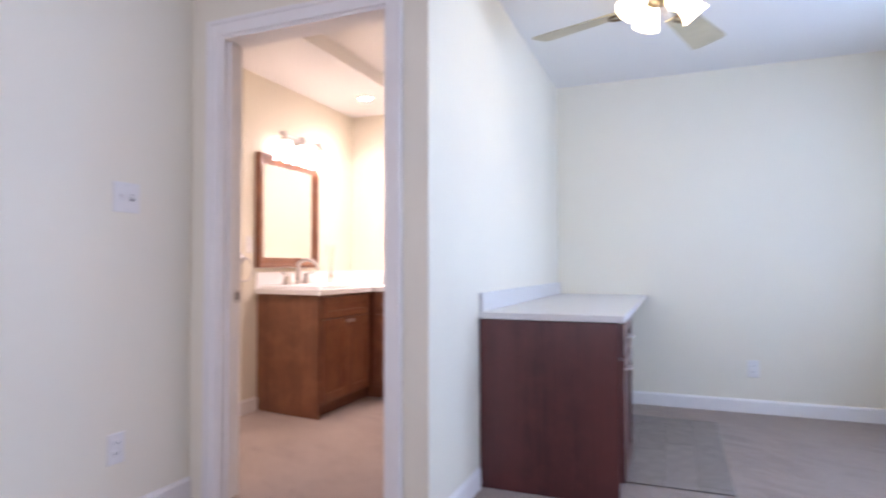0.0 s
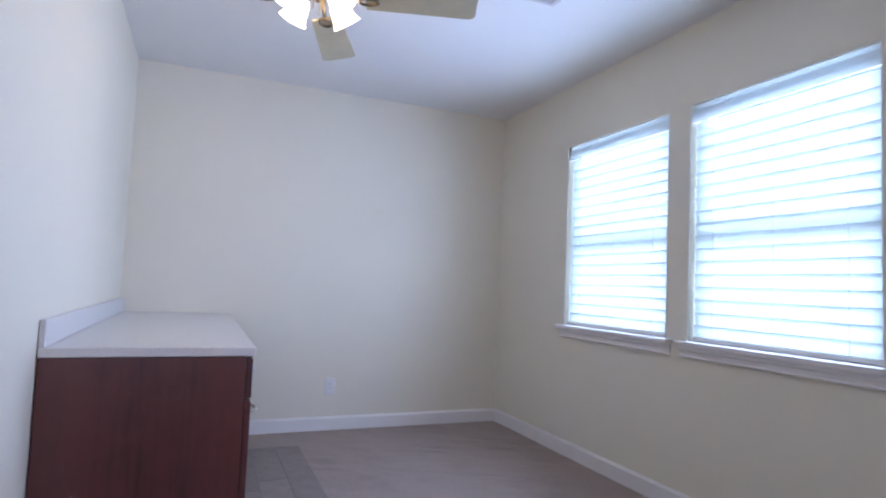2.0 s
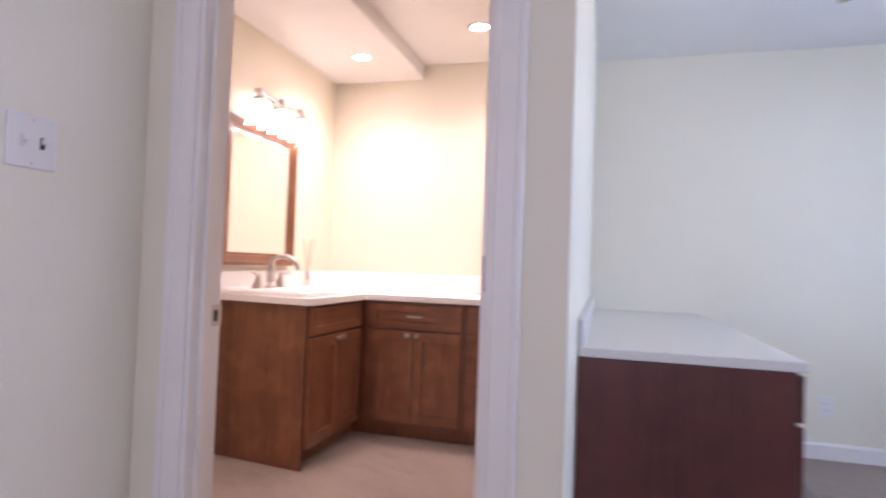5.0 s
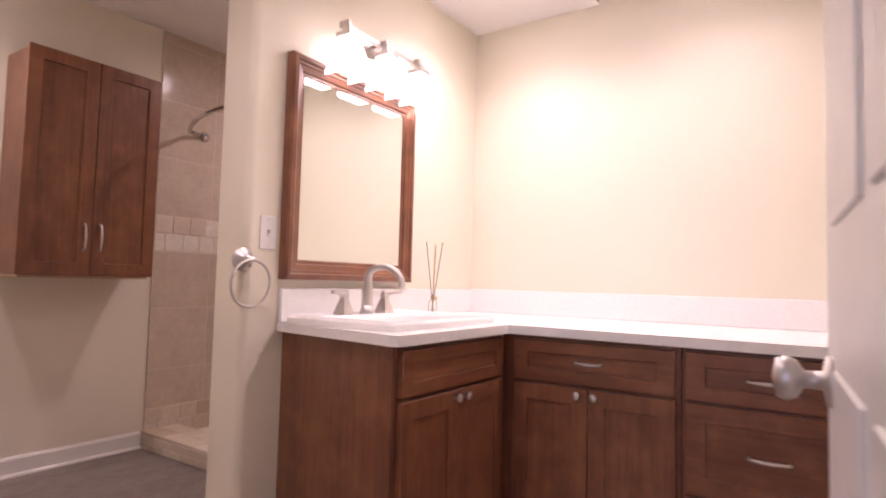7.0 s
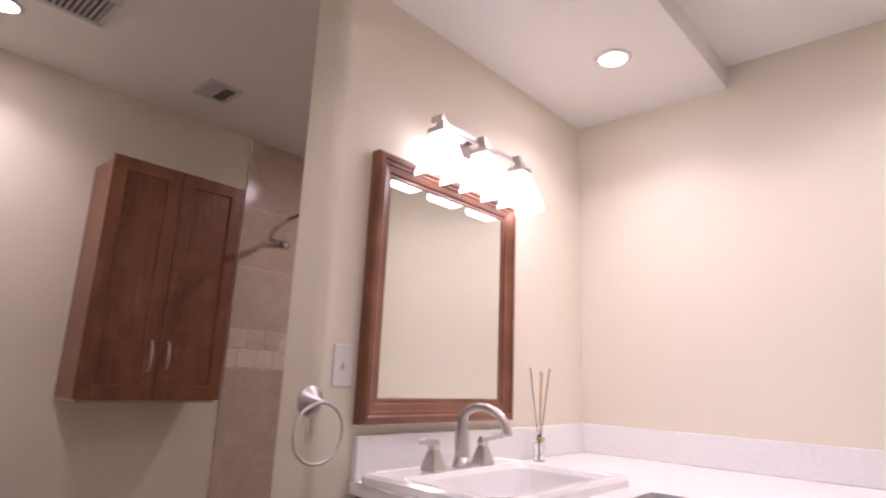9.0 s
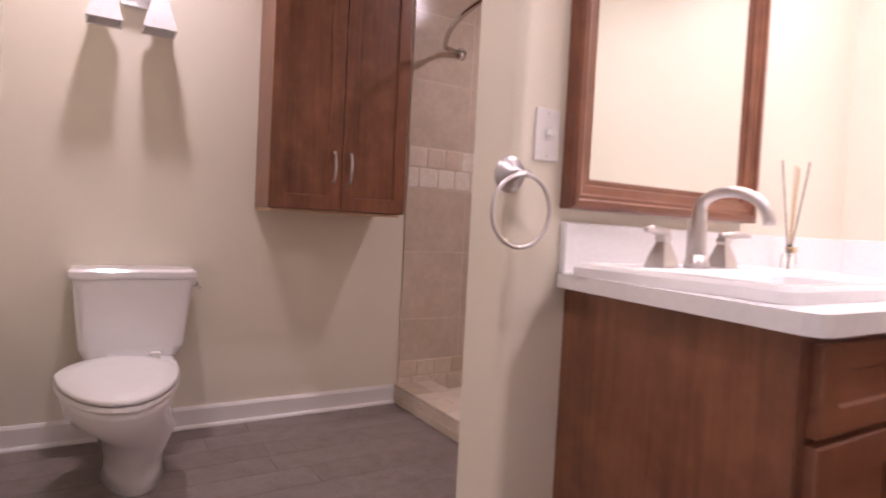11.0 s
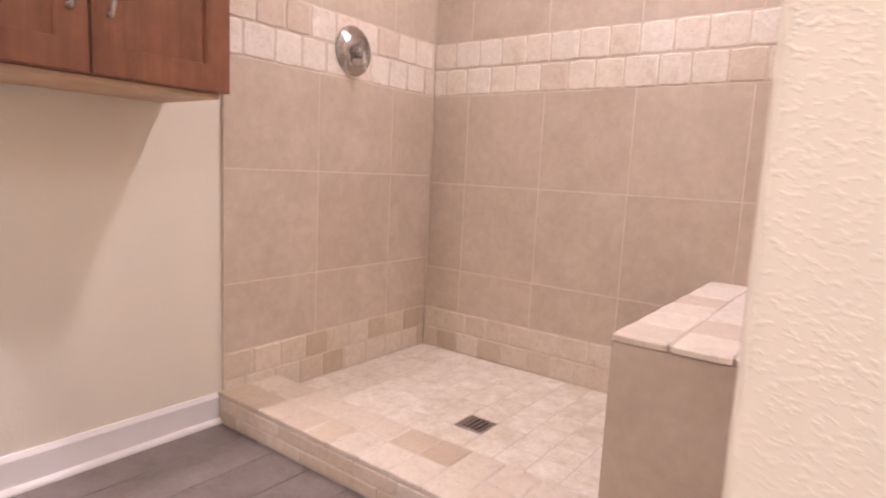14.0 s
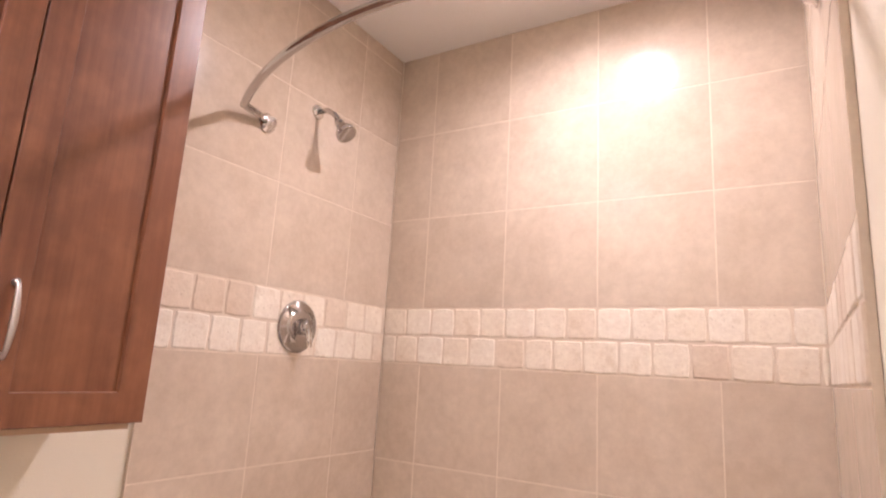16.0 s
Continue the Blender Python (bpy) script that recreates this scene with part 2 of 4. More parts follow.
def part(name, bm, mat, parent=None, label="", smooth=False):
    ob = new(name, mesh_of(bm, mat, name, smooth))
    if parent:
        ob.parent = parent
        root, loc = parent, Vector((0, 0, 0))
        while root:
            loc += root.location
            root = root.parent
        ob.matrix_parent_inverse = Matrix.Translation(loc).inverted() if parent.type == "EMPTY" else Matrix.Identity(4)
    if label:
        tagged(ob, label)
    return ob


def thing(name, label, category, at, group=""):
    ob = new(name)
    ob.empty_display_size = 0.1
    ob.location = at
    return tagged(ob, label, category, group)


def box(x0, x1, y0, y1, z0, z1, bevel=0.0, seg=1, bm=None):
    own = bm is None
    b = bmesh.new()
    r = bmesh.ops.create_cube(b, size=1)
    bmesh.ops.transform(b, verts=r["verts"], matrix=Matrix.LocRotScale(((x0 + x1) / 2, (y0 + y1) / 2, (z0 + z1) / 2), None, (abs(x1 - x0), abs(y1 - y0), abs(z1 - z0))))
    if bevel:
        bmesh.ops.bevel(b, geom=b.edges[:], offset=bevel, segments=seg, affect="EDGES", profile=0.5)
    if own:
        return b
    return merge(bm, b)


def merge(bm, b, m=None):
    """Adds b to bm, and frees it."""
    if m is not None:
        bmesh.ops.transform(b, verts=b.verts[:], matrix=m)
    tmp = bpy.data.meshes.new("tmp")
    b.to_mesh(tmp)
    b.free()
    bm.from_mesh(tmp)
    bpy.data.meshes.remove(tmp)
    return bm


def lathe(profile, segs=28, m=None, square=False, cap=True):
    """A turned shape from (radius, height) pairs round z; square gives four flat sides."""
    bm = bmesh.new()
    n = 4 if square else segs
    rings = []
    for r, z in profile:
        k = math.sqrt(2) if square else 1
        rings.append([bm.verts.new((r * k * math.cos(2 * math.pi * (i + 0.5) / n), r * k * math.sin(2 * math.pi * (i + 0.5) / n), z)) for i in range(n)])
    for a, b in zip(rings, rings[1:]):
        for i in range(n):
            bm.faces.new((a[i], a[(i + 1) % n], b[(i + 1) % n], b[i]))
    for ring in (rings[0], rings[-1]) if cap else ():
        if (ring[0].co.xy).length > 1e-4:
            bm.faces.new(ring)
    bmesh.ops.remove_doubles(bm, verts=bm.verts[:], dist=1e-5)
    if m is not None:
        bmesh.ops.transform(bm, verts=bm.verts[:], matrix=m)
    return bm


def tube(points, radii, segs=14):
    """A round bar through points, with a radius for each or for all."""
    bm = bmesh.new()
    pts = [Vector(q) for q in points]
    if not isinstance(radii, (list, tuple)):
        radii = [radii] * len(pts)
    rings = []
    side = None
    for i, q in enumerate(pts):
        d = (pts[min(i + 1, len(pts) - 1)] - pts[max(i - 1, 0)]).normalized()
        if side is None:
            side = d.cross(Vector((0, 0, 1)))
            if side.length < 0.05:
                side = d.cross(Vector((0, 1, 0)))
        side = (side - d * side.dot(d)).normalized()
        top = side.cross(d).normalized()
        rings.append([bm.verts.new(q + radii[i] * (math.cos(2 * math.pi * k / segs) * side + math.sin(2 * math.pi * k / segs) * top)) for k in range(segs)])
    for a, b in zip(rings, rings[1:]):
        for k in range(segs):
            bm.faces.new((a[k], a[(k + 1) % segs], b[(k + 1) % segs], b[k]))
    bm.faces.new(rings[0])
    bm.faces.new(rings[-1])
    return bm


def loft(rings, cap0=False, cap1=False):
    bm = bmesh.new()
    vs = [[bm.verts.new(q) for q in r] for r in rings]
    for a, b in zip(vs, vs[1:]):
        for i in range(len(a)):
            j = (i + 1) % len(a)
            bm.faces.new((a[i], a[j], b[j], b[i]))
    if cap0:
        bm.faces.new(vs[0])
    if cap1:
        bm.faces.new(vs[-1])
    return bm


def curve_pts(f, n):
    return [f(i / (n - 1)) for i in range(n)]


def facing(o, n):
    """A frame with x along the face to the right as one looks at it, y into it and z up, whose front looks along n."""
    n = Vector(n).normalized()
    r = Vector((0, 0, 1)).cross(n)
    m = Matrix((r, -n, Vector((0, 0, 1)))).transposed().to_4x4()
    return Matrix.Translation(o) @ m


def structure(name, bm, mat, label, category="wall"):
    return tagged(part(name, bm, mat), label, category, kind="structure")


Z0 = 0.025
H = 2.445
HB = 2.53
YF, XE, YD, YDI = 2.30, 2.66, -0.26, -0.145
XM, XMW, XW, YN = -1.938, -2.10, -3.67, 2.42
XP, XH = -0.012, -1.165
YS = 0.940
DX0, DX1, DZ = -1.008, -0.178, 2.06
SOFFIT = 2.428

# ---- large structure ----
structure("ground", box(2.9, 60, -60, 60, -0.6, -0.5), GROUND, "pale bare ground outside the windows", "ground")
fc = box(XH, 1.10, -3.6, -1.54, -0.08, Z0)
box(XH, 2.66, -1.54, 2.45, -0.08, Z0, bm=fc)
box(-1.95, XH, YDI - 0.05, 2.45, -0.08, Z0, bm=fc)
structure("floor_carpet", fc, CARPET, "beige cut-pile carpet with vacuum marks", "floor")
structure("floor_bath", box(-3.7, -1.951, YDI - 0.02, 2.7, -0.08, Z0 - 0.006), GROUT, "subfloor under the grey vinyl planks", "floor")

wb = box(XH, DX0, YD, YDI, 0, H)
box(DX1, XP, YD, YDI, 0, H, bm=wb)
box(DX0, DX1, YD, YDI, DZ, H, bm=wb)
structure("wall_door", wb, WALL, "cream painted wall with a doorway to the bathroom")
structure("wall_partition", box(XP - 0.115, XP, YDI, 2.56, 0, 2.6), WALL, "cream painted partition wall behind the counter")
structure("wall_north", box(XP, 2.80, YF, 2.56, 0, 2.6), WALL, "cream painted wall facing the doorway")
WINS = [(0.483, 1.380), (-0.543, 0.340)]
WZ0, WZ1 = 0.840, 2.028
we = box(XE, 2.80, -1.66, WINS[1][0], 0, 2.6)
box(XE, 2.80, WINS[1][1], WINS[0][0], 0, 2.6, bm=we)
box(XE, 2.80, WINS[0][1], YF, 0, 2.6, bm=we)
for y0, y1 in WINS:
    box(XE, 2.80, y0, y1, 0, WZ0, bm=we)
    box(XE, 2.80, y0, y1, WZ1, 2.6, bm=we)
structure("wall_east", we, WALL, "cream painted wall with two windows")
structure("wall_south_nook", box(1.10, XE, -1.66, -1.54, 0, H, 0.012, 3), WALL, "cream textured wall closing the nook")
structure("wall_hall_east", box(1.10, 1.22, -3.6, -1.66, 0, H), WALL, "cream textured wall with a rounded corner")
structure("wall_hall_west", box(XH - 0.12, XH, -3.6, YDI, 0, H), WALL, "cream painted wall with switches")
# Out of view; the opening is added to let the hall fill in.
ws = box(XH - 0.12, -0.7, -3.72, -3.6, 0, H)
box(0.7, 1.31, -3.72, -3.6, 0, H, bm=ws)
box(-0.7, 0.7, -3.72, -3.6, 0, 0.9, bm=ws)
box(-0.7, 0.7, -3.72, -3.6, 2.1, H, bm=ws)
structure("wall_hall_south", ws, WALL, "plain cream wall with a window")
structure("wall_bath_south", box(-3.79, XH - 0.12, YDI - 0.12, YDI, 0, 2.6), WALL, "cream bathroom wall beside the toilet")
structure("wall_bath_west", box(-3.79, XW, YDI, 2.75, 0, 2.6), WALL, "cream wall behind the toilet")
structure("wall_bath_north", box(XMW, XP - 0.115, YN, 2.56, 0, 2.6), WALL, "cream wall above the long vanity counter")
structure("wall_shower_north", box(XW, XMW, 2.622, 2.75, 0, 2.6), WALL, "wall behind the shower tiles")
stub = box(XMW, XM, YS, YN, 0, HB)
for x, rad in ((XM, 0.028), (XMW, 0.009)):
    corner = [e for e in stub.edges if all(abs(q.co.x - x) < 1e-4 and abs(q.co.y - YS) < 1e-4 for q in e.verts)]
    bmesh.ops.bevel(stub, geom=corner, offset=rad, segments=6, affect="EDGES", profile=0.5)
structure("wall_mirror", stub, WALL, "cream textured stub wall carrying the mirror")
structure("ceiling_nook", box(XP, XE, -1.54, YF, H, 2.6), CEIL, "white ceiling of the nook", "ceiling")
structure("ceiling_hall", box(XH - 0.12, XP, -3.72, YDI, H, 2.6), CEIL, "white hall ceiling", "ceiling")
structure("ceiling_hall_east", box(XP, 1.31, -3.72, -1.54, H, 2.6), CEIL, "white hall ceiling", "ceiling")
structure("ceiling_bath", box(-3.79, XP - 0.115, YDI, 2.75, HB, 2.64), CEIL, "white bathroom ceiling", "ceiling")
structure("soffit", box(XM, -1.236, YDI, YN, SOFFIT, HB - 0.001), CEIL, "dropped white ceiling over the sink", "ceiling")


def baseboard(name, pts, h=0.118 - Z0, t=0.014, label="white painted baseboard"):
    """Runs of board along walls: each (x0, y0, x1, y1), with the room on the left of the run."""
    for x0, y0, x1, y1 in pts:
        d = Vector((x1 - x0, y1 - y0, 0))
        n = Vector((-d.y, d.x, 0)).normalized() * t
        bm = bmesh.new()
        a, b = Vector((x0, y0, Z0)), Vector((x1, y1, Z0))
        prof = [(0, 0), (1, 0), (1, h * 0.86), (0.45, h), (0, h)]
        ra = [bm.verts.new(a + n * k + Vector((0, 0, z))) for k, z in prof]
        rb = [bm.verts.new(b + n * k + Vector((0, 0, z))) for k, z in prof]
        for i in range(5):
            bm.faces.new((ra[i], ra[(i + 1) % 5], rb[(i + 1) % 5], rb[i]))
        bm.faces.new(ra)
        bm.faces.new(rb)
        structure(name, bm, TRIM, label, "baseboard")


baseboard("baseboard", [(XE, YF, XP, YF), (XE, -1.54, XE, YF - 0.014), (1.10, -1.54, XE - 0.014, -1.54), (XP, 0.318, XP, YD - 0.014), (XP, YF - 0.014, XP, 0.802)])
baseboard("baseboard", [(XH, YD, XH, -3.6), (XP, YD, DX1 + 0.063, YD), (1.10, -3.6, 1.10, -1.55)])
baseboard("baseboard", [(XW, 1.567, XW, YDI), (XM, 1.125, XM, YS), (XM + 0.014, YS, XMW, YS)], 0.096)
structure("quarter_round", lathe([(0.0, -0.858), (0.014, -0.858), (0.014, 0.858), (0.0, 0.858)], 12, Matrix.Translation((XW + 0.016, 0.715, Z0 + 0.002)) @ pose(0, 0, 0, 90)), TRIM, "white quarter-round along the baseboard", "trim")

# door casing, jamb and door
CI, CO = 0.006, 0.062
cs = box(DX1 - CI, DX1 + CO, YD - 0.016, YD, Z0, DZ + CO, 0.004)
box(DX0 - CO, DX0 + CI, YD - 0.016, YD, Z0, DZ + CO, 0.004, bm=cs)
box(DX0 + CI, DX1 - CI, YD - 0.016, YD, DZ - CI, DZ + CO, 0.004, bm=cs)
box(DX1 + CO - 0.019, DX1 + CO, YD - 0.023, YD - 0.014, Z0, DZ + CO, 0.003, bm=cs)
box(DX0 - CO, DX0 - CO + 0.019, YD - 0.023, YD - 0.014, Z0, DZ + CO, 0.003, bm=cs)
box(DX0 - CO + 0.019, DX1 + CO - 0.019, YD - 0.023, YD - 0.014, DZ + CO - 0.019, DZ + CO, 0.003, bm=cs)
structure("door_casing", cs, TRIM, "white moulded door casing", "trim")
cs = box(DX1, DX1 + 0.07, YDI, YDI + 0.014, Z0, DZ + 0.07, 0.003)
box(DX0 - 0.07, DX0, YDI, YDI + 0.014, Z0, DZ + 0.07, 0.003, bm=cs)
box(DX0, DX1, YDI, YDI + 0.014, DZ, DZ + 0.07, 0.003, bm=cs)
structure("door_casing", cs, TRIM, "white door casing on the bathroom side", "trim")
jb = box(DX1 - 0.018, DX1 + 0.001, YD - 0.004, YDI + 0.004, Z0, DZ, 0.002)
box(DX0 - 0.001, DX0 + 0.018, YD - 0.004, YDI + 0.004, Z0, DZ, 0.002, bm=jb)
box(DX0 + 0.018, DX1 - 0.018, YD - 0.004, YDI + 0.004, DZ - 0.018, DZ, 0.002, bm=jb)
box(DX1 - 0.03, DX1 - 0.018, YD + 0.03, YD + 0.065, Z0, DZ - 0.018, 0.002, bm=jb)
box(DX0 + 0.018, DX0 + 0.03, YD + 0.03, YD + 0.065, Z0, DZ - 0.018, 0.002, bm=jb)
jamb = structure("door_jamb", jb, TRIM, "white door jamb with stops", "trim")
for z in (1.80, 1.056, 0.28):
    hg = box(DX1 - 0.054, DX1 - 0.021, YDI - 0.001, YDI + 0.0025, z - 0.045, z + 0.045, 0.001)
    merge(hg, lathe([(0, -0.045), (0.0065, -0.045), (0.0065, 0.045), (0, 0.045)], 12, Matrix.Translation((DX1 - 0.021, YDI + 0.004, z))))
    part("hinge", hg, HINGE, jamb, "satin nickel hinge")
st = box(DX0 + 0.0175, DX0 + 0.0215, YDI - 0.045, YDI + 0.004, 0.880, 0.940, 0.001)
strike = part("strike_plate", st, NICKEL, jamb, "satin nickel strike plate")
part("latch_hole", box(DX0 + 0.02, DX0 + 0.0222, YDI - 0.032, YDI - 0.014, 0.894, 0.926), DARK, strike)

door = thing("door_1", "white panel door standing open against the counter wall", "door", (DX1 - 0.02, YDI + 0.006, Z0 + 0.01))
door["kind"] = "structure"
dm = Matrix.Translation((DX1 - 0.055, YDI + 0.004, 0)) @ pose(0, 0, 0, 0, 0, 4.5)
slab = box(-0.002, 0.034, 0.0, 0.785, Z0 + 0.012, 2.036, 0.003)
for z0, z1 in ((0.22, 0.95), (1.12, 1.88)):
    for y0, y1 in ((0.11, 0.36), (0.425, 0.675)):
        box(-0.006, 0.038, y0, y1, z0, z1, 0.003, bm=slab)
bmesh.ops.transform(slab, verts=slab.verts[:], matrix=dm)
leaf = part("leaf", slab, TRIM, door)
for sgn in (-1, 1):
    kb = lathe([(0, 0), (0.032, 0), (0.032, 0.006), (0.012, 0.010), (0.011, 0.03), (0.024, 0.038), (0.029, 0.05), (0.025, 0.062), (0, 0.066)], 24)
    bmesh.ops.transform(kb, verts=kb.verts[:], matrix=dm @ Matrix.Translation((-0.002 if sgn < 0 else 0.034, 0.722, 0.93)) @ pose(0, 0, 0, 0, 90 * sgn, 0))
    part("door_knob", kb, NICKEL, leaf, "satin nickel round knob", True)

# ---- windows and blinds ----


def window(n, y0, y1):
    w = thing("window_%d" % n, "white double-hung vinyl window in the cream wall", "window", (XE, (y0 + y1) / 2, WZ0))
    w["kind"] = "structure"
    x0, x1 = 2.735, 2.79
    fr = box(x0, x1, y0, y0 + 0.045, WZ0, WZ1, 0.003)
    box(x0, x1, y1 - 0.045, y1, WZ0, WZ1, 0.003, bm=fr)
    box(x0, x1, y0 + 0.045, y1 - 0.045, WZ0 + 0.0125, WZ0 + 0.03, 0.003, bm=fr)
    box(x0, x1, y0 + 0.045, y1 - 0.045, WZ1 - 0.045, WZ1, 0.003, bm=fr)
    part("window_frame", fr, PLASTIC, w)
    part("meeting_rail", box(x0 - 0.01, x1 - 0.02, y0 + 0.045, y1 - 0.045, 1.345, 1.395, 0.003), PLASTIC, w)
    for z0, z1 in ((WZ0 + 0.03, 1.345), (1.395, WZ1 - 0.045)):
        g = part("pane", box(2.797, 2.799, y0 + 0.045, y1 - 0.045, z0, z1), GLASS, w)
        g.visible_shadow = False
    sl = box(XE + 0.0005, 2.734, y0 + 0.001, y1 - 0.001, WZ0 - 0.012, WZ0 + 0.012, 0.004, 2)
    box(XE - 0.045, XE - 0.0005, y0 - 0.045, y1 + 0.045, WZ0 - 0.012, WZ0 + 0.012, 0.004, 2, bm=sl)
    part("window_sill", sl, TRIM, w)
    ap = box(XE - 0.016, XE - 0.0005, y0 - 0.032, y1 + 0.032, WZ0 - 0.066, WZ0 - 0.012, 0.004)
    box(XE - 0.028, XE - 0.014, y0 - 0.036, y1 + 0.036, WZ0 - 0.034, WZ0 - 0.012, 0.004, bm=ap)
    box(XE - 0.021, XE - 0.014, y0 - 0.034, y1 + 0.034, WZ0 - 0.066, WZ0 - 0.055, 0.003, bm=ap)
    part("apron", ap, TRIM, w)
    ev = bmesh.new()
    for a, b in ((y0 - 0.002, y0 + 0.003), (y1 - 0.003, y1 + 0.002)):
        box(XE - 0.003, XE + 0.001, a, b, WZ0 + 0.012, WZ1, bm=ev)
    part("corner_bead", ev, TRIM, w)


def blind(y0, y1):
    b = thing("window_blind", "lowered white faux-wood blind with its slats nearly shut", "blind", (2.69, (y0 + y1) / 2, WZ0 + 0.012), "window blinds")
    a, c = y0 + 0.008, y1 - 0.008
    part("headrail", box(2.672, 2.715, a, c, WZ1 - 0.072, WZ1 - 0.003, 0.003), SLAT, b)
    part("valance", box(2.662, 2.669, a - 0.004, c + 0.004, WZ1 - 0.090, WZ1 - 0.026, 0.003), SLAT, b)
    part("bottom_rail", box(2.680, 2.708, a, c, WZ0 + 0.013, WZ0 + 0.036, 0.004), PLASTIC, b)
    me = None
    z = WZ0 + 0.058
    while z < WZ1 - 0.085:
        if me is None:
            sb = bmesh.new()
            n, w, t = 5, 0.0735, 0.003
            rows = []
            for side in (1, -1):
                for i in range(n):
                    s = i / (n - 1) - 0.5
                    rows.append([sb.verts.new((s * w, yy, side * t / 2 + 0.003 * (0.25 - s * s) * 4)) for yy in (-(c - a) / 2, (c - a) / 2)])
            loop = rows[:n] + rows[n:][::-1]
            for i in range(len(loop)):
                p0, p1 = loop[i], loop[(i + 1) % len(loop)]
                sb.faces.new((p0[0], p0[1], p1[1], p1[0]))
            for k in (0, 1):
                sb.faces.new([r[k] for r in loop])
            me = mesh_of(sb, SLAT, "slat")
        o = new("slat", me)
        o.parent = b
        o.matrix_basis = Matrix.Translation((2.694 - 2.69, 0, z - (WZ0 + 0.012))) @ pose(0, 0, 0, 0, 81, 0)
        z += 0.0625
    for y in (a + 0.12, (a + c) / 2, c - 0.12):
        part("ladder_cord", tube([(2.676, y, WZ0 + 0.03), (2.676, y, WZ1 - 0.06)], 0.0012, 6), CORD, b)


for i, (y0, y1) in enumerate(WINS):
    window(i + 1, y0, y1)
    blind(y0, y1)

# Unseen frame, added round the opening of the hall fill.
fr = box(-0.7, -0.65, -3.712, -3.65, 0.9, 2.1, 0.003)
box(0.65, 0.7, -3.712, -3.65, 0.9, 2.1, 0.003, bm=fr)
box(-0.65, 0.65, -3.712, -3.65, 0.9, 0.95, 0.003, bm=fr)
box(-0.65, 0.65, -3.712, -3.65, 2.05, 2.1, 0.003, bm=fr)
structure("window_3", fr, PLASTIC, "white window frame in the hall wall", "window")

# ---- fittings ----


def outlet_plate(name, label, at, n, gangs=1, toggles=(), sockets=0, screws=True):
    t = thing(name, label, "outlet" if sockets else "switch", at)
    m = facing(at, n)
    w = 0.071 + 0.046 * (gangs - 1)
    bm = box(-w / 2, w / 2, -0.006, 0.0, -0.059, 0.059, 0.003, 2)
    part("cover_plate", merge(bmesh.new(), bm, m), PLASTIC, t)
    for i, up in enumerate(toggles):
        u = (i - (len(toggles) - 1) / 2) * 0.046
        part("toggle_slot", merge(bmesh.new(), box(u - 0.006, u + 0.006, -0.0075, -0.005, -0.013, 0.013, 0.001), m), DARK if up == 2 else FROST, t)
        part("toggle", merge(bmesh.new(), box(u - 0.0045, u + 0.0045, -0.018, -0.006, -0.002, 0.010, 0.0015), m), PLASTIC, t)
    for k in range(sockets):
        z = 0.0195 * (1 if k else -1)
        part("socket", merge(bmesh.new(), box(-0.0165, 0.0165, -0.0085, -0.005, z - 0.0145, z + 0.0145, 0.004, 2), m), PLASTIC, t)
        sl = box(-0.008, -0.006, -0.0092, -0.008, z - 0.004, z + 0.006)
        box(0.006, 0.008, -0.0092, -0.008, z - 0.004, z + 0.006, bm=sl)
        part("slot", merge(bmesh.new(), sl, m), DARK, t)
    for z in (0.048, -0.048) if toggles else (0,):
        part("screw", merge(bmesh.new(), lathe([(0, 0), (0.003, 0), (0.0025, 0.0012), (0, 0.0015)], 10), m @ Matrix.Translation((0, -0.0055, z)) @ pose(0, 0, 0, 90)), NICKEL, t)
    return t


outlet_plate("wall_outlet", "white duplex outlet low on the cream wall", (1.334, YF, 0.329), (0, -1, 0), sockets=2)
outlet_plate("wall_outlet", "white duplex outlet low on the hall wall", (XH, -0.622, 0.345), (1, 0, 0), sockets=2)
outlet_plate("light_switch", "white double switch plate with one dark toggle", (XH, -0.592, 1.314), (1, 0, 0), 2, toggles=(1, 2))
outlet_plate("light_switch", "white single switch plate beside the mirror", (XM, 1.029, 1.198), (1, 0, 0), toggles=(1,))


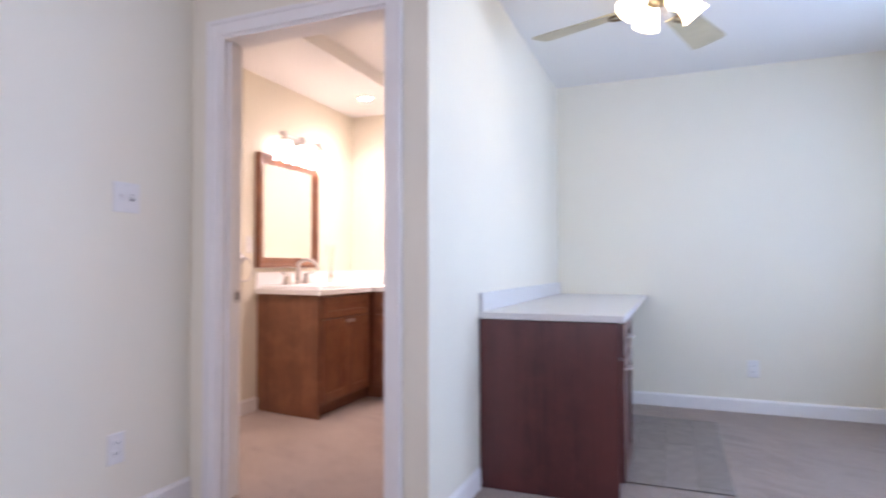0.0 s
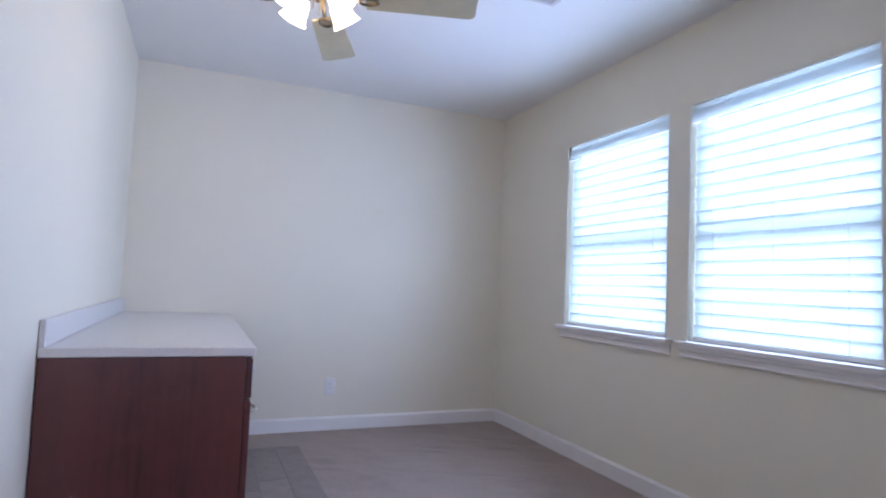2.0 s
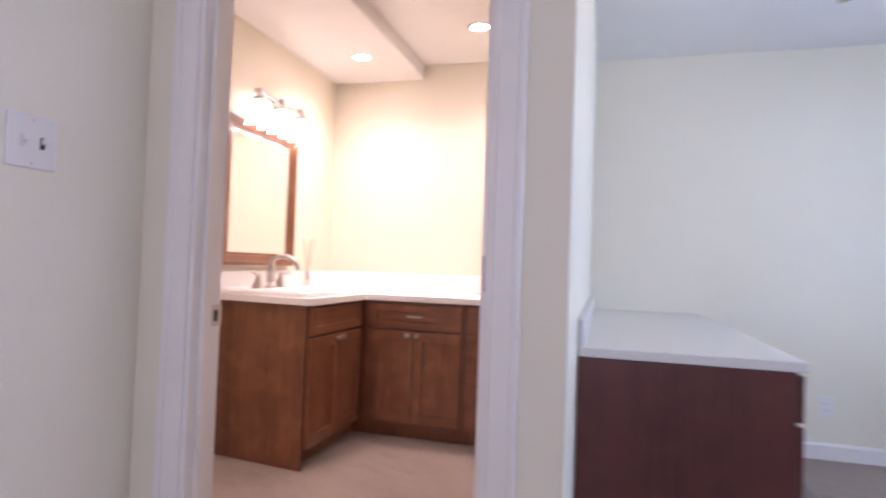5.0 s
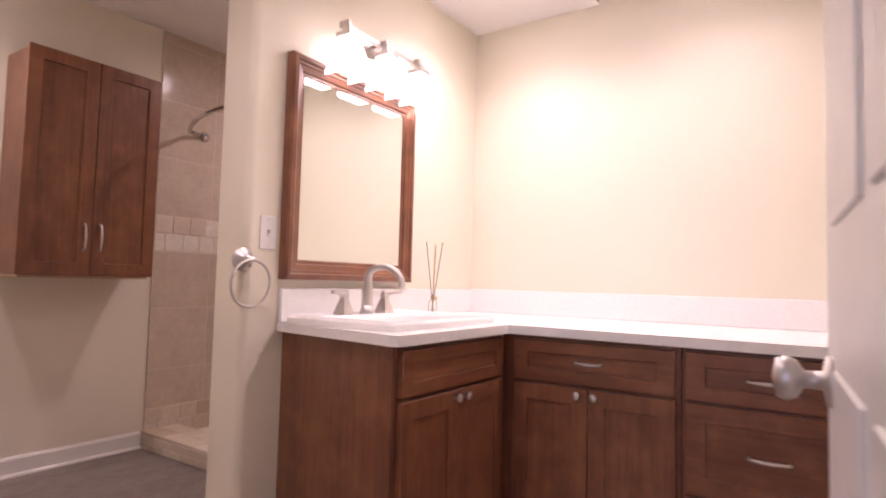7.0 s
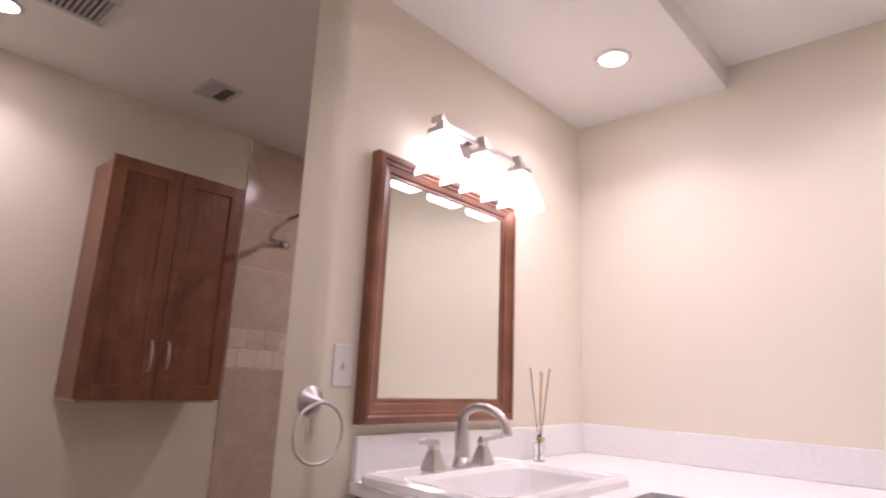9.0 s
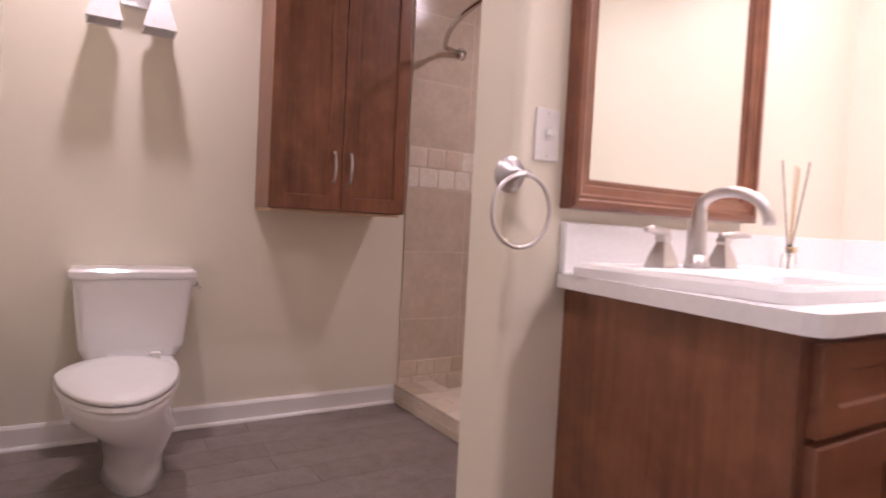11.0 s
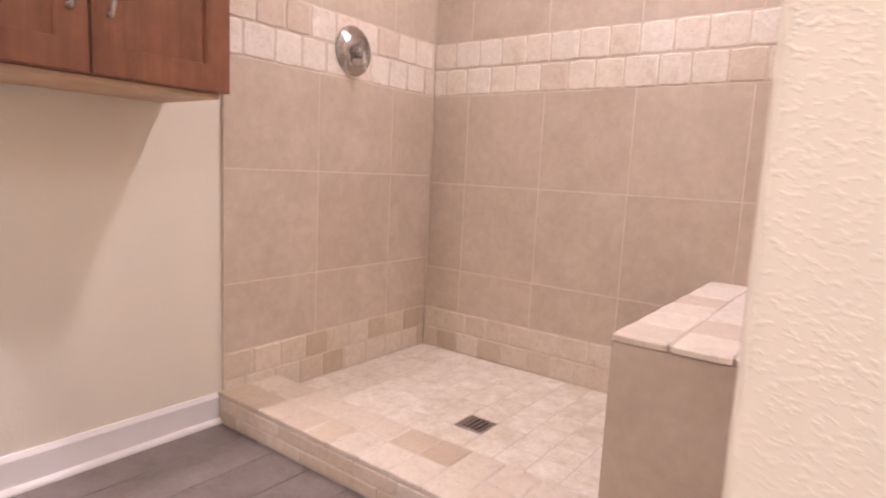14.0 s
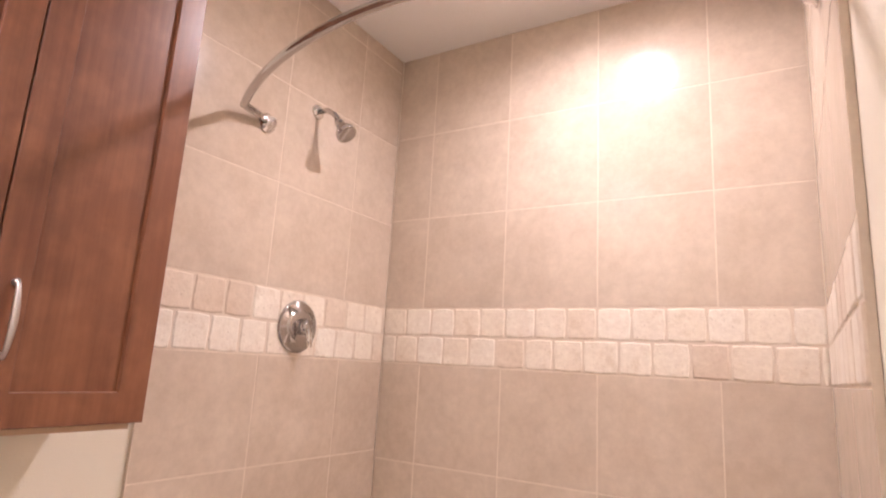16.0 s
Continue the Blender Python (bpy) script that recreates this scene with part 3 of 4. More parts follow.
def ceiling_vent(x, y, z, w, d, label, louvers, group="ceiling vents"):
    t = thing("ceiling_vent", label, "vent", (x, y, z), group)
    part("backing", box(x - w / 2 + 0.02, x + w / 2 - 0.02, y - d / 2 + 0.02, y + d / 2 - 0.02, z - 0.004, z - 0.001), VENTDARK, t)
    fr = box(x - w / 2, x - w / 2 + 0.025, y - d / 2, y + d / 2, z - 0.012, z, 0.003)
    box(x + w / 2 - 0.025, x + w / 2, y - d / 2, y + d / 2, z - 0.012, z, 0.003, bm=fr)
    box(x - w / 2 + 0.025, x + w / 2 - 0.025, y - d / 2, y - d / 2 + 0.025, z - 0.012, z, 0.003, bm=fr)
    box(x - w / 2 + 0.025, x + w / 2 - 0.025, y + d / 2 - 0.025, y + d / 2, z - 0.012, z, 0.003, bm=fr)
    part("vent_frame", fr, GREYMETAL, t)
    ins_w, ins_d = w - 0.05, d - 0.05
    for bank in range(louvers[0]):
        b0 = y - ins_d / 2 + ins_d * bank / louvers[0]
        b1 = b0 + ins_d / louvers[0]
        if bank:
            part("divider", box(x - ins_w / 2, x + ins_w / 2, b0 - 0.004, b0 + 0.004, z - 0.011, z - 0.002), GREYMETAL, t)
        for k in range(louvers[1]):
            yy = b0 + (b1 - b0) * (k + 0.5) / louvers[1]
            s = box(-ins_w / 2, ins_w / 2, -0.007, 0.007, -0.0006, 0.0006)
            bmesh.ops.transform(s, verts=s.verts[:], matrix=Matrix.Translation((x, yy, z - 0.008)) @ pose(0, 0, 0, 60 if bank % 2 else -60))
            part("slat", s, GREYMETAL, t)


ceiling_vent(1.80, 0.36, H, 0.25, 0.25, "white louvred ceiling register in the nook", (3, 4))
ceiling_vent(-3.25, 1.155, HB, 0.20, 0.17, "white louvred ceiling register over the toilet space", (2, 5))
ceiling_vent(-2.985, 0.455, HB, 0.25, 0.24, "square exhaust fan grille over the toilet space", (1, 9))


def downlight(x, y, z):
    t = thing("downlight", "lit recessed ceiling downlight with white trim ring", "downlight", (x, y, z), "recessed downlights")
    part("trim_ring", lathe([(0.050, -0.002), (0.050, -0.006), (0.062, -0.006), (0.072, 0.0), (0.050, 0.0)], 36, Matrix.Translation((x, y, z)), cap=False), TRIM, t, smooth=True)
    part("lens", lathe([(0, -0.003), (0.050, -0.003), (0.050, 0.0), (0, 0.0)], 36, Matrix.Translation((x, y, z - 0.0005))), LENS, t)


for q in RECESSED:
    downlight(*q)

# ---- ceiling fan ----


def ceiling_fan(x, y):
    t = thing("ceiling_fan", "bronze ceiling fan with pale blades and four lit glass shades", "ceiling fan", (x, y, H))
    T = Matrix.Translation((x, y, 0))
    part("canopy", lathe([(0, H), (0.07, H), (0.068, H - 0.02), (0.03, H - 0.06), (0, H - 0.06)], 28, T), BRONZE, t, smooth=True)
    part("downrod", lathe([(0.013, H - 0.05), (0.013, 2.33)], 12, T), BRONZE, t, smooth=True)
    part("motor", lathe([(0, 2.372), (0.05, 2.372), (0.085, 2.358), (0.12, 2.33), (0.125, 2.295), (0.11, 2.265), (0.07, 2.25), (0, 2.25)], 36, T), BRONZE, t, smooth=True)
    part("light_fitter", lathe([(0, 2.25), (0.058, 2.25), (0.064, 2.238), (0.05, 2.212), (0.028, 2.2), (0.016, 2.192), (0.012, 2.178), (0, 2.172)], 28, T), BRONZE, t, smooth=True)
    for k in range(4):
        a = radians(-20.5 + 90 * k)
        R = T @ Matrix.Rotation(a, 4, "Z")
        bl = bmesh.new()
        n, w0, w1, r0, r1 = 14, 0.060, 0.083, 0.19, 0.635
        tops, bots = [], []
        outline = []
        for i in range(n):
            s = i / (n - 1)
            outline.append((r0 + (r1 - 0.03 - r0) * s, w0 + (w1 - w0) * s))
        for q in range(1, 6):
            b = radians(18 * q)
            outline.append((r1 - 0.03 + 0.03 * math.sin(b), w1 - 0.03 + 0.03 * math.cos(b)))
        full = outline + [(u, -v) for u, v in reversed(outline)]
        lo = [bl.verts.new((u, v, -0.003)) for u, v in full]
        hi = [bl.verts.new((u, v, 0.003)) for u, v in full]
        bl.faces.new(lo)
        bl.faces.new(hi)
        for i in range(len(full)):
            j = (i + 1) % len(full)
            bl.faces.new((lo[i], lo[j], hi[j], hi[i]))
        bmesh.ops.transform(bl, verts=bl.verts[:], matrix=R @ Matrix.Translation((0, 0, 2.198)) @ pose(0, 0, 0, -12))
        blade = part("blade", bl, BLADE, t)
        ir = tube([(0.10, 0, 2.262), (0.14, 0.0, 2.215), (0.17, 0.0, 2.192)], [0.012, 0.009, 0.008], 10)
        ring = curve_pts(lambda s: (0.205 + 0.04 * math.cos(2 * math.pi * s), 0.026 * math.sin(2 * math.pi * s), 2.186), 21)
        merge(ir, tube(ring, 0.006, 8))
        bmesh.ops.transform(ir, verts=ir.verts[:], matrix=R)
        part("blade_iron", ir, BRONZE, t, smooth=True)
        a2 = radians(28 + 90 * k)
        S = T @ Matrix.Rotation(a2, 4, "Z")
        arm = tube([(0.03, 0, 2.232), (0.06, 0, 2.242), (0.078, 0, 2.235)], 0.008, 10)
        merge(arm, lathe([(0, 0.012), (0.024, 0.01), (0.026, -0.012), (0, -0.014)], 20), Matrix.Translation((0.084, 0, 2.227)) @ pose(0, 0, 0, 0, -42, 0))
        bmesh.ops.transform(arm, verts=arm.verts[:], matrix=S)
        part("lamp_arm", arm, BRONZE, t, smooth=True)
        sh = lathe([(0.022, 0.0), (0.030, -0.012), (0.044, -0.04), (0.050, -0.07), (0.056, -0.10), (0.068, -0.125), (0.065, -0.125), (0.052, -0.10), (0.046, -0.07), (0.040, -0.04), (0.026, -0.014)], 28)
        bmesh.ops.transform(sh, verts=sh.verts[:], matrix=S @ Matrix.Translation((0.086, 0, 2.223)) @ pose(0, 0, 0, 0, -42, 0) @ Matrix.Scale(0.86, 4))
        part("shade", sh, FANBULB, t, "lit frosted glass bell shade", True)
    for dx, z1 in ((0.012, 2.125), (-0.014, 2.14)):
        part("pull_chain", tube([(x + dx, y, 2.18), (x + dx, y, z1)], 0.0018, 6), BRONZE, t)


ceiling_fan(0.800, 0.440)

# ---- cabinets ----


def shaker(name, o, n, w, h, parent, rail=0.058, t=0.02, mat=None, horizontal=False):
    """A shaker front of width w and height h, lower left corner at o, facing n."""
    m = facing(o, n)
    cap = min(rail, h * 0.3)

    def rect(dx, dz, y):
        return [(dx, y, dz), (w - dx, y, dz), (w - dx, y, h - dz), (dx, y, h - dz)]

    bm = loft([rect(0, 0, 0), rect(0, 0, 0.002 - t), rect(0.002, 0.002, -t), rect(rail - 0.001, cap - 0.001, -t), rect(rail, cap, 0.001 - t), rect(rail + 0.001, cap + 0.001, 0.0095 - t)], True, True)
    along = WOODX if abs(n[1]) > 0.5 else WOODY
    return part(name, merge(bmesh.new(), bm, m), mat or (along if horizontal else WOOD), parent)


def bow_pull(o, n, length, parent, vertical=False, label="brushed nickel bow pull"):
    m = facing(o, n)
    pts = curve_pts(lambda s: ((s - 0.5) * length, -0.008 - 0.016 * math.sin(math.pi * s) ** 0.6, 0), 13)
    rad = [0.0035 + 0.0032 * math.sin(math.pi * i / 12) for i in range(13)]
    bm = tube(pts, rad, 12)
    for s in (-1, 1):
        merge(bm, lathe([(0, 0), (0.0065, 0), (0.005, 0.012), (0, 0.012)], 12), Matrix.Translation((s * length * 0.46, 0, 0)) @ pose(0, 0, 0, 90))
    if vertical:
        m = m @ pose(0, 0, 0, 0, 90, 0)
    return part("handle", merge(bmesh.new(), bm, m), NICKEL, parent, label, True)


def knob(o, n, parent):
    bm = lathe([(0, 0), (0.006, 0), (0.0055, 0.012), (0.012, 0.017), (0.0155, 0.022), (0.013, 0.028), (0, 0.031)], 20)
    return part("knob", merge(bmesh.new(), bm, facing(o, n) @ pose(0, 0, 0, 90)), NICKEL, parent, "brushed nickel round knob", True)


# desk counter run against the partition
DZT = 0.83
DY0 = 0.325
top = thing("counter_top", "pale speckled counter top with backsplash on dark cabinets", "countertop", (0.3, 1.3, DZT - 0.035))
part("slab", box(XP + 0.002, 0.640, DY0, YF - 0.002, DZT - 0.032, DZT, 0.005, 3), QUARTZ2, top)
part("backsplash", box(XP + 0.002, XP + 0.022, DY0 + 0.003, YF - 0.002, DZT, DZT + 0.088, 0.003), QUARTZ2, top)
for i, (y0, y1) in enumerate(((0.345, 0.80),)):
    c = thing("base_cabinet", "dark cherry-stained base cabinet under the pale counter", "cabinet", (0.3, (y0 + y1) / 2, 0.0))
    bd = box(XP + 0.004, 0.612, y0, y1, Z0 + 0.09, DZT - 0.033, 0.001)
    part("body", bd, DESKWOOD, c)
    part("toe_kick", box(XP + 0.004, 0.54, y0 + 0.004, y1, Z0 + 0.001, Z0 + 0.0895), INSIDE if i else DESKWOOD, c)
    if i == 0:
        part("end_panel", box(XP + 0.004, 0.610, y0 - 0.014, y0 - 0.0005, Z0 + 0.001, DZT - 0.033, 0.002), DESKWOOD, c)
    for kind, z0, z1, hz in (("door", Z0 + 0.10, 0.640, 0.60), ("drawer", 0.652, DZT - 0.042, 0.72)):
        d = shaker(kind, (0.613, y0 - 0.008, z0), (1, 0, 0), y1 - y0 + 0.004, z1 - z0, c, mat=DESKWOOD)
        bow_pull((0.633, (y0 + y1) / 2 if kind == "drawer" else y0 + 0.07, hz), (1, 0, 0), 0.11, d)

# vanity
VZ = 0.884
VX, VY = -1.318, 1.680
vt = thing("vanity_counter", "white L-shaped quartz vanity top with backsplash", "countertop", (-1.3, 2.0, VZ - 0.04))
vb = bmesh.new()
SX0, SX1, SY0, SY1 = -1.84, -1.44, 1.12, 1.68
prof = [(XM + 0.002, 1.086), (VX - 0.03, 1.003), (VX - 0.008, 1.011), (VX, 1.033), (VX, VY - 0.01), (VX + 0.01, VY), (XP - 0.117, VY), (XP - 0.117, YN - 0.002), (XM + 0.002, YN - 0.002)]
hole = [(SX0, SY0), (SX1, SY0), (SX1, SY1), (SX0, SY1)]
for z in (VZ - 0.033, VZ):
    o_ = [vb.verts.new((x, y, z)) for x, y in prof]
    h_ = [vb.verts.new((x, y, z)) for x, y in hole]
    es = [vb.edges.new((o_[i], o_[(i + 1) % len(o_)])) for i in range(len(o_))] + [vb.edges.new((h_[i], h_[(i + 1) % 4])) for i in range(4)]
    bmesh.ops.triangle_fill(vb, edges=es, use_beauty=True)
    if z == VZ:
        for new_ring, old_ring in ((o_, low_o), (h_, low_h)):
            for i in range(len(new_ring)):
                j = (i + 1) % len(new_ring)
                vb.faces.new((old_ring[i], old_ring[j], new_ring[j], new_ring[i]))
    low_o, low_h = o_, h_
part("slab", vb, QUARTZ, vt)
part("backsplash", box(XM + 0.001, XM + 0.021, 1.088, YN - 0.022, VZ, VZ + 0.120, 0.003), QUARTZ, vt)
part("backsplash", box(XM + 0.001, XP - 0.117, YN - 0.021, YN - 0.001, VZ, VZ + 0.122, 0.003), QUARTZ, vt)
part("side_splash", box(XP - 0.137, XP - 0.117, VY + 0.01, YN - 0.022, VZ, VZ + 0.122, 0.003), QUARTZ, vt)

FX, FY = -1.364, 1.722
ZT = VZ - 0.034
c = thing("vanity_cabinet", "cherry-stained sink base with false drawer and two doors", "cabinet", (-1.67, 1.4, 0), "vanity cabinets")
part("body", box(XM + 0.002, FX - 0.001, 1.132, 2.40, Z0 + 0.09, 0.755, 0.001), WOOD, c)
ep = box(XM + 0.002, FX + 0.002, 1.034, 1.0515, Z0 + 0.001, ZT, 0.002)
for q in ep.verts:
    q.co.y += 0.078 * (FX + 0.002 - q.co.x) / (FX - XM)
part("end_panel", ep, WOOD, c)
part("toe_kick", box(XM + 0.002, FX - 0.055, 1.132, 1.80, Z0 + 0.001, Z0 + 0.0895), WOOD, c)
part("front_frame", box(FX - 0.0005, FX + 0.003, 1.0525, FY - 0.02, Z0 + 0.09, ZT, 0.001), WOOD, c)
shaker("drawer_front", (FX + 0.003, 1.060, 0.694), (1, 0, 0), 0.628, 0.140, c, horizontal=True)
for y0, ky in ((1.060, 1.343), (1.3755, 1.402)):
    d = shaker("door", (FX + 0.003, y0, Z0 + 0.105), (1, 0, 0), 0.3125, 0.551, c)
    knob((FX + 0.023, ky, 0.658), (1, 0, 0), d)
c = thing("vanity_cabinet", "cherry-stained base cabinet with one drawer and two doors", "cabinet", (-1.04, 2.1, 0), "vanity cabinets")
part("body", box(FX + 0.0005, -0.705, FY + 0.001, 2.40, Z0 + 0.09, ZT, 0.001), WOOD, c)
part("toe_kick", box(FX - 0.054, -0.705, FY + 0.055, 2.40, Z0 + 0.001, Z0 + 0.0895), WOOD, c)
part("front_frame", box(FX + 0.004, -0.7055, FY - 0.002, FY + 0.0005, Z0 + 0.09, ZT, 0.001), WOOD, c)
d = shaker("drawer", (-1.305, FY - 0.0025, 0.686), (0, -1, 0), 0.585, 0.150, c, horizontal=True)
bow_pull((-1.010, FY - 0.0225, 0.763), (0, -1, 0), 0.098, d)
for x0, kx in ((-1.305, -1.047), (-1.0105, -0.986)):
    d = shaker("door", (x0, FY - 0.0025, Z0 + 0.105), (0, -1, 0), 0.2905, 0.544, c)
    knob((kx, FY - 0.0225, 0.651), (0, -1, 0), d)
c = thing("vanity_cabinet", "cherry-stained drawer base with three shaker drawers", "cabinet", (-0.4, 2.1, 0), "vanity cabinets")
part("body", box(-0.703, XP - 0.118, FY + 0.001, 2.40, Z0 + 0.09, ZT, 0.001), WOOD, c)
part("toe_kick", box(-0.703, XP - 0.118, FY + 0.055, 2.40, Z0 + 0.001, Z0 + 0.0895), WOOD, c)
part("front_frame", box(-0.7025, XP - 0.118, FY - 0.002, FY + 0.0005, Z0 + 0.09, ZT, 0.001), WOOD, c)
for z0, z1 in ((Z0 + 0.105, 0.380), (0.388, 0.675), (0.684, 0.838)):
    d = shaker("drawer", (-0.688, FY - 0.0025, z0), (0, -1, 0), 0.535, z1 - z0, c, horizontal=True)
    bow_pull((-0.452, FY - 0.0225, (z0 + z1) / 2), (0, -1, 0), 0.12, d)

c = thing("wall_cabinet", "cherry-stained two-door wall cabinet hung over the toilet space", "cabinet", (-3.52, 1.104, 1.016))
CX = -3.392
part("body", box(XW + 0.001, CX - 0.001, 0.800, 1.410, 1.024, 2.106, 0.002), WOOD, c)
part("bottom_panel", box(XW + 0.002, CX - 0.003, 0.802, 1.408, 1.012, 1.0235, 0.001), MAPLE, c, "pale unstained maple underside")
for y0, hy in ((0.784, 1.066), (1.1055, 1.142)):
    d = shaker("door", (CX, y0, 1.026), (1, 0, 0), 0.3185, 1.082, c, rail=0.062)
    bow_pull((CX + 0.02, hy, 1.216), (1, 0, 0), 0.14, d, True)

# ---- mirror, vanity light, sink, accessories ----
t = thing("framed_mirror", "wall mirror in a moulded cherry-stained frame", "mirror", (XM + 0.02, 1.455, 1.035))
MY0, MY1, MZ0, MZ1 = 1.083, 1.825, 1.035, 1.866
part("glass", box(XM + 0.012, XM + 0.016, MY0 + 0.06, MY1 - 0.06, MZ0 + 0.06, MZ1 - 0.06), MIRROR, t, "silvered mirror glass")
prof = [(0.0, 0.002), (0.0, 0.036), (0.008, 0.042), (0.020, 0.042), (0.026, 0.034), (0.032, 0.034), (0.038, 0.030), (0.056, 0.026), (0.060, 0.020), (0.070, 0.020), (0.074, 0.016), (0.074, 0.002)]
for a, b in (((MY0, MZ0), (MY1, MZ0)), ((MY1, MZ0), (MY1, MZ1)), ((MY1, MZ1), (MY0, MZ1)), ((MY0, MZ1), (MY0, MZ0))):
    bm = bmesh.new()
    ax = Vector((0, b[0] - a[0], b[1] - a[1])).normalized()
    inn = Vector((1, 0, 0)).cross(ax)
    rr = []
    for q, s in ((a, 1), (b, -1)):
        rr.append([bm.verts.new(Vector((XM + dx, q[0], q[1])) + inn * u + ax * (u * s)) for u, dx in prof])
    for i in range(len(prof)):
        j = (i + 1) % len(prof)
        bm.faces.new((rr[0][i], rr[0][j], rr[1][j], rr[1][i]))
    bm.faces.new(rr[0])
    bm.faces.new(rr[1])
    part("frame_rail", bm, WOODY if abs(ax.y) > 0.5 else WOOD, t)

t = thing("vanity_light", "three-light nickel vanity bar with lit white square glass shades", "wall lamp", (XM, 1.54, 2.02))
part("back_plate", box(XM + 0.001, XM + 0.02, 1.45, 1.63, 1.975, 2.065, 0.004), NICKEL, t)
part("bar", box(XM + 0.045, XM + 0.065, 1.30, 1.78, 2.032, 2.052, 0.003), NICKEL, t)
part("bar_stem", box(XM + 0.02, XM + 0.046, 1.525, 1.555, 2.03, 2.054, 0.002), NICKEL, t)
for y in (1.31, 1.54, 1.77):
    cup = box(XM + 0.042, XM + 0.094, y - 0.012, y + 0.012, 2.028, 2.056, 0.003)
    merge(cup, lathe([(0.014, 2.03), (0.017, 2.008), (0.036, 2.0), (0.036, 1.982)], m=Matrix.Translation((XM + 0.088, y, 0)), square=True))
    part("lamp_holder", cup, NICKEL, t)
    part("shade", lathe([(0.030, 1.984), (0.046, 1.925), (0.071, 1.842), (0.064, 1.828), (0.058, 1.834), (0.040, 1.925), (0.024, 1.98)], m=Matrix.Translation((XM + 0.088, y, 0)), square=True), BULB, t, "lit white glass shade")

t = thing("toilet_sconce", "unlit two-light chrome sconce with frosted shades above the toilet", "wall lamp", (XW, 0.28, 1.85))
part("back_plate", box(XW + 0.001, XW + 0.022, 0.236, 0.358, 1.812, 1.914, 0.004), CHROME, t)
part("bar", box(XW + 0.06, XW + 0.078, 0.165, 0.395, 1.868, 1.886, 0.003), CHROME, t)
part("bar_stem", box(XW + 0.022, XW + 0.061, 0.265, 0.285, 1.868, 1.888, 0.002), CHROME, t)
for y in (0.18, 0.372):
    cup = lathe([(0.012, 1.885), (0.016, 1.862), (0.030, 1.856), (0.030, 1.842)], m=Matrix.Translation((XW + 0.10, y, 0)), square=True)
    box(XW + 0.07, XW + 0.10, y - 0.01, y + 0.01, 1.868, 1.886, 0.002, bm=cup)
    part("lamp_holder", cup, CHROME, t)
    part("shade", lathe([(0.028, 1.843), (0.040, 1.79), (0.062, 1.705), (0.055, 1.705), (0.034, 1.79), (0.022, 1.838)], m=Matrix.Translation((XW + 0.10, y, 0)), square=True), FROST, t, "unlit frosted glass shade")


def rounded_ring(x0, x1, y0, y1, r, z, n=6):
    pts = []
    for cx, cy, a0 in ((x1 - r, y1 - r, 0), (x0 + r, y1 - r, 90), (x0 + r, y0 + r, 180), (x1 - r, y0 + r, 270)):
        for k in range(n):
            a = radians(a0 + 90 * k / (n - 1))
            pts.append((cx + r * math.cos(a), cy + r * math.sin(a), z))
    return pts


t = thing("drop_in_sink", "white rectangular drop-in porcelain sink with a raised rim", "sink", (-1.66, 1.425, VZ))
X0, X1, Y0, Y1 = -1.885, -1.395, 1.068, 1.722
rg = lambda i, r, z, back=0.0: rounded_ring(X0 + i + back, X1 - i, Y0 + i, Y1 - i, r, z)
sk = loft([rg(0, 0.03, VZ + 0.0005), rg(0.001, 0.03, VZ + 0.020), rg(0.008, 0.028, VZ + 0.029), rg(0.022, 0.025, VZ + 0.030), rg(0.03, 0.025, VZ + 0.028, 0.0), rg(0.045, 0.03, VZ + 0.027, 0.075), rg(0.055, 0.04, VZ + 0.012, 0.075), rg(0.075, 0.06, VZ - 0.09, 0.075), rg(0.14, 0.06, VZ - 0.115, 0.06), rg(0.21, 0.02, VZ - 0.12, 0.03)], cap1=True)
part("basin", sk, PORCELAIN, t, smooth=False)
part("drain", lathe([(0, 0.0), (0.022, 0.0), (0.02, 0.004), (0, 0.002)], 20, Matrix.Translation((-1.64, 1.425, VZ - 0.1195))), CHROME, t)

FZ = VZ + 0.028
t = thing("faucet", "brushed nickel widespread faucet with an arched spout and two lever handles", "faucet", (-1.795, 1.412, FZ))
sp = tube(curve_pts(lambda s: (-1.80 + (0.0 if s < 0.35 else 0.085 * (1 - math.cos(math.pi * (s - 0.35) / 0.65)) / 1.0), 1.412, FZ + (0.40 * s if s < 0.35 else 0.14 + 0.045 * math.sin(math.pi * (s - 0.35) / 0.65) - 0.035 * ((s - 0.35) / 0.65) ** 3)), 26), [0.024 - 0.011 * min(1, i / 12) for i in range(26)], 16)
merge(sp, lathe([(0, FZ), (0.030, FZ), (0.029, FZ + 0.006), (0.022, FZ + 0.03), (0, FZ + 0.03)], 24), Matrix.Translation((-1.80, 1.412, 0)))
part("spout", sp, NICKEL, t, smooth=True)
part("lift_rod", tube([(-1.828, 1.412, FZ), (-1.828, 1.412, FZ + 0.115)], 0.003, 8), NICKEL, t)
for y, s in ((1.282, -1), (1.515, 1)):
    hb = lathe([(0.027, FZ), (0.027, FZ + 0.004), (0.020, FZ + 0.03), (0.011, FZ + 0.058), (0.013, FZ + 0.066), (0.012, FZ + 0.074)], m=Matrix.Translation((-1.80, y, 0)), square=True)
    handle = part("handle", hb, NICKEL, t)
    lv = tube([(-1.80, y + 0.01 * -s, FZ + 0.076), (-1.795, y + 0.02 * s, FZ + 0.080), (-1.787, y + 0.055 * s, FZ + 0.085), (-1.781, y + 0.080 * s, FZ + 0.083)], [0.011, 0.011, 0.010, 0.007], 12)
    part("lever", lv, NICKEL, handle, smooth=True)

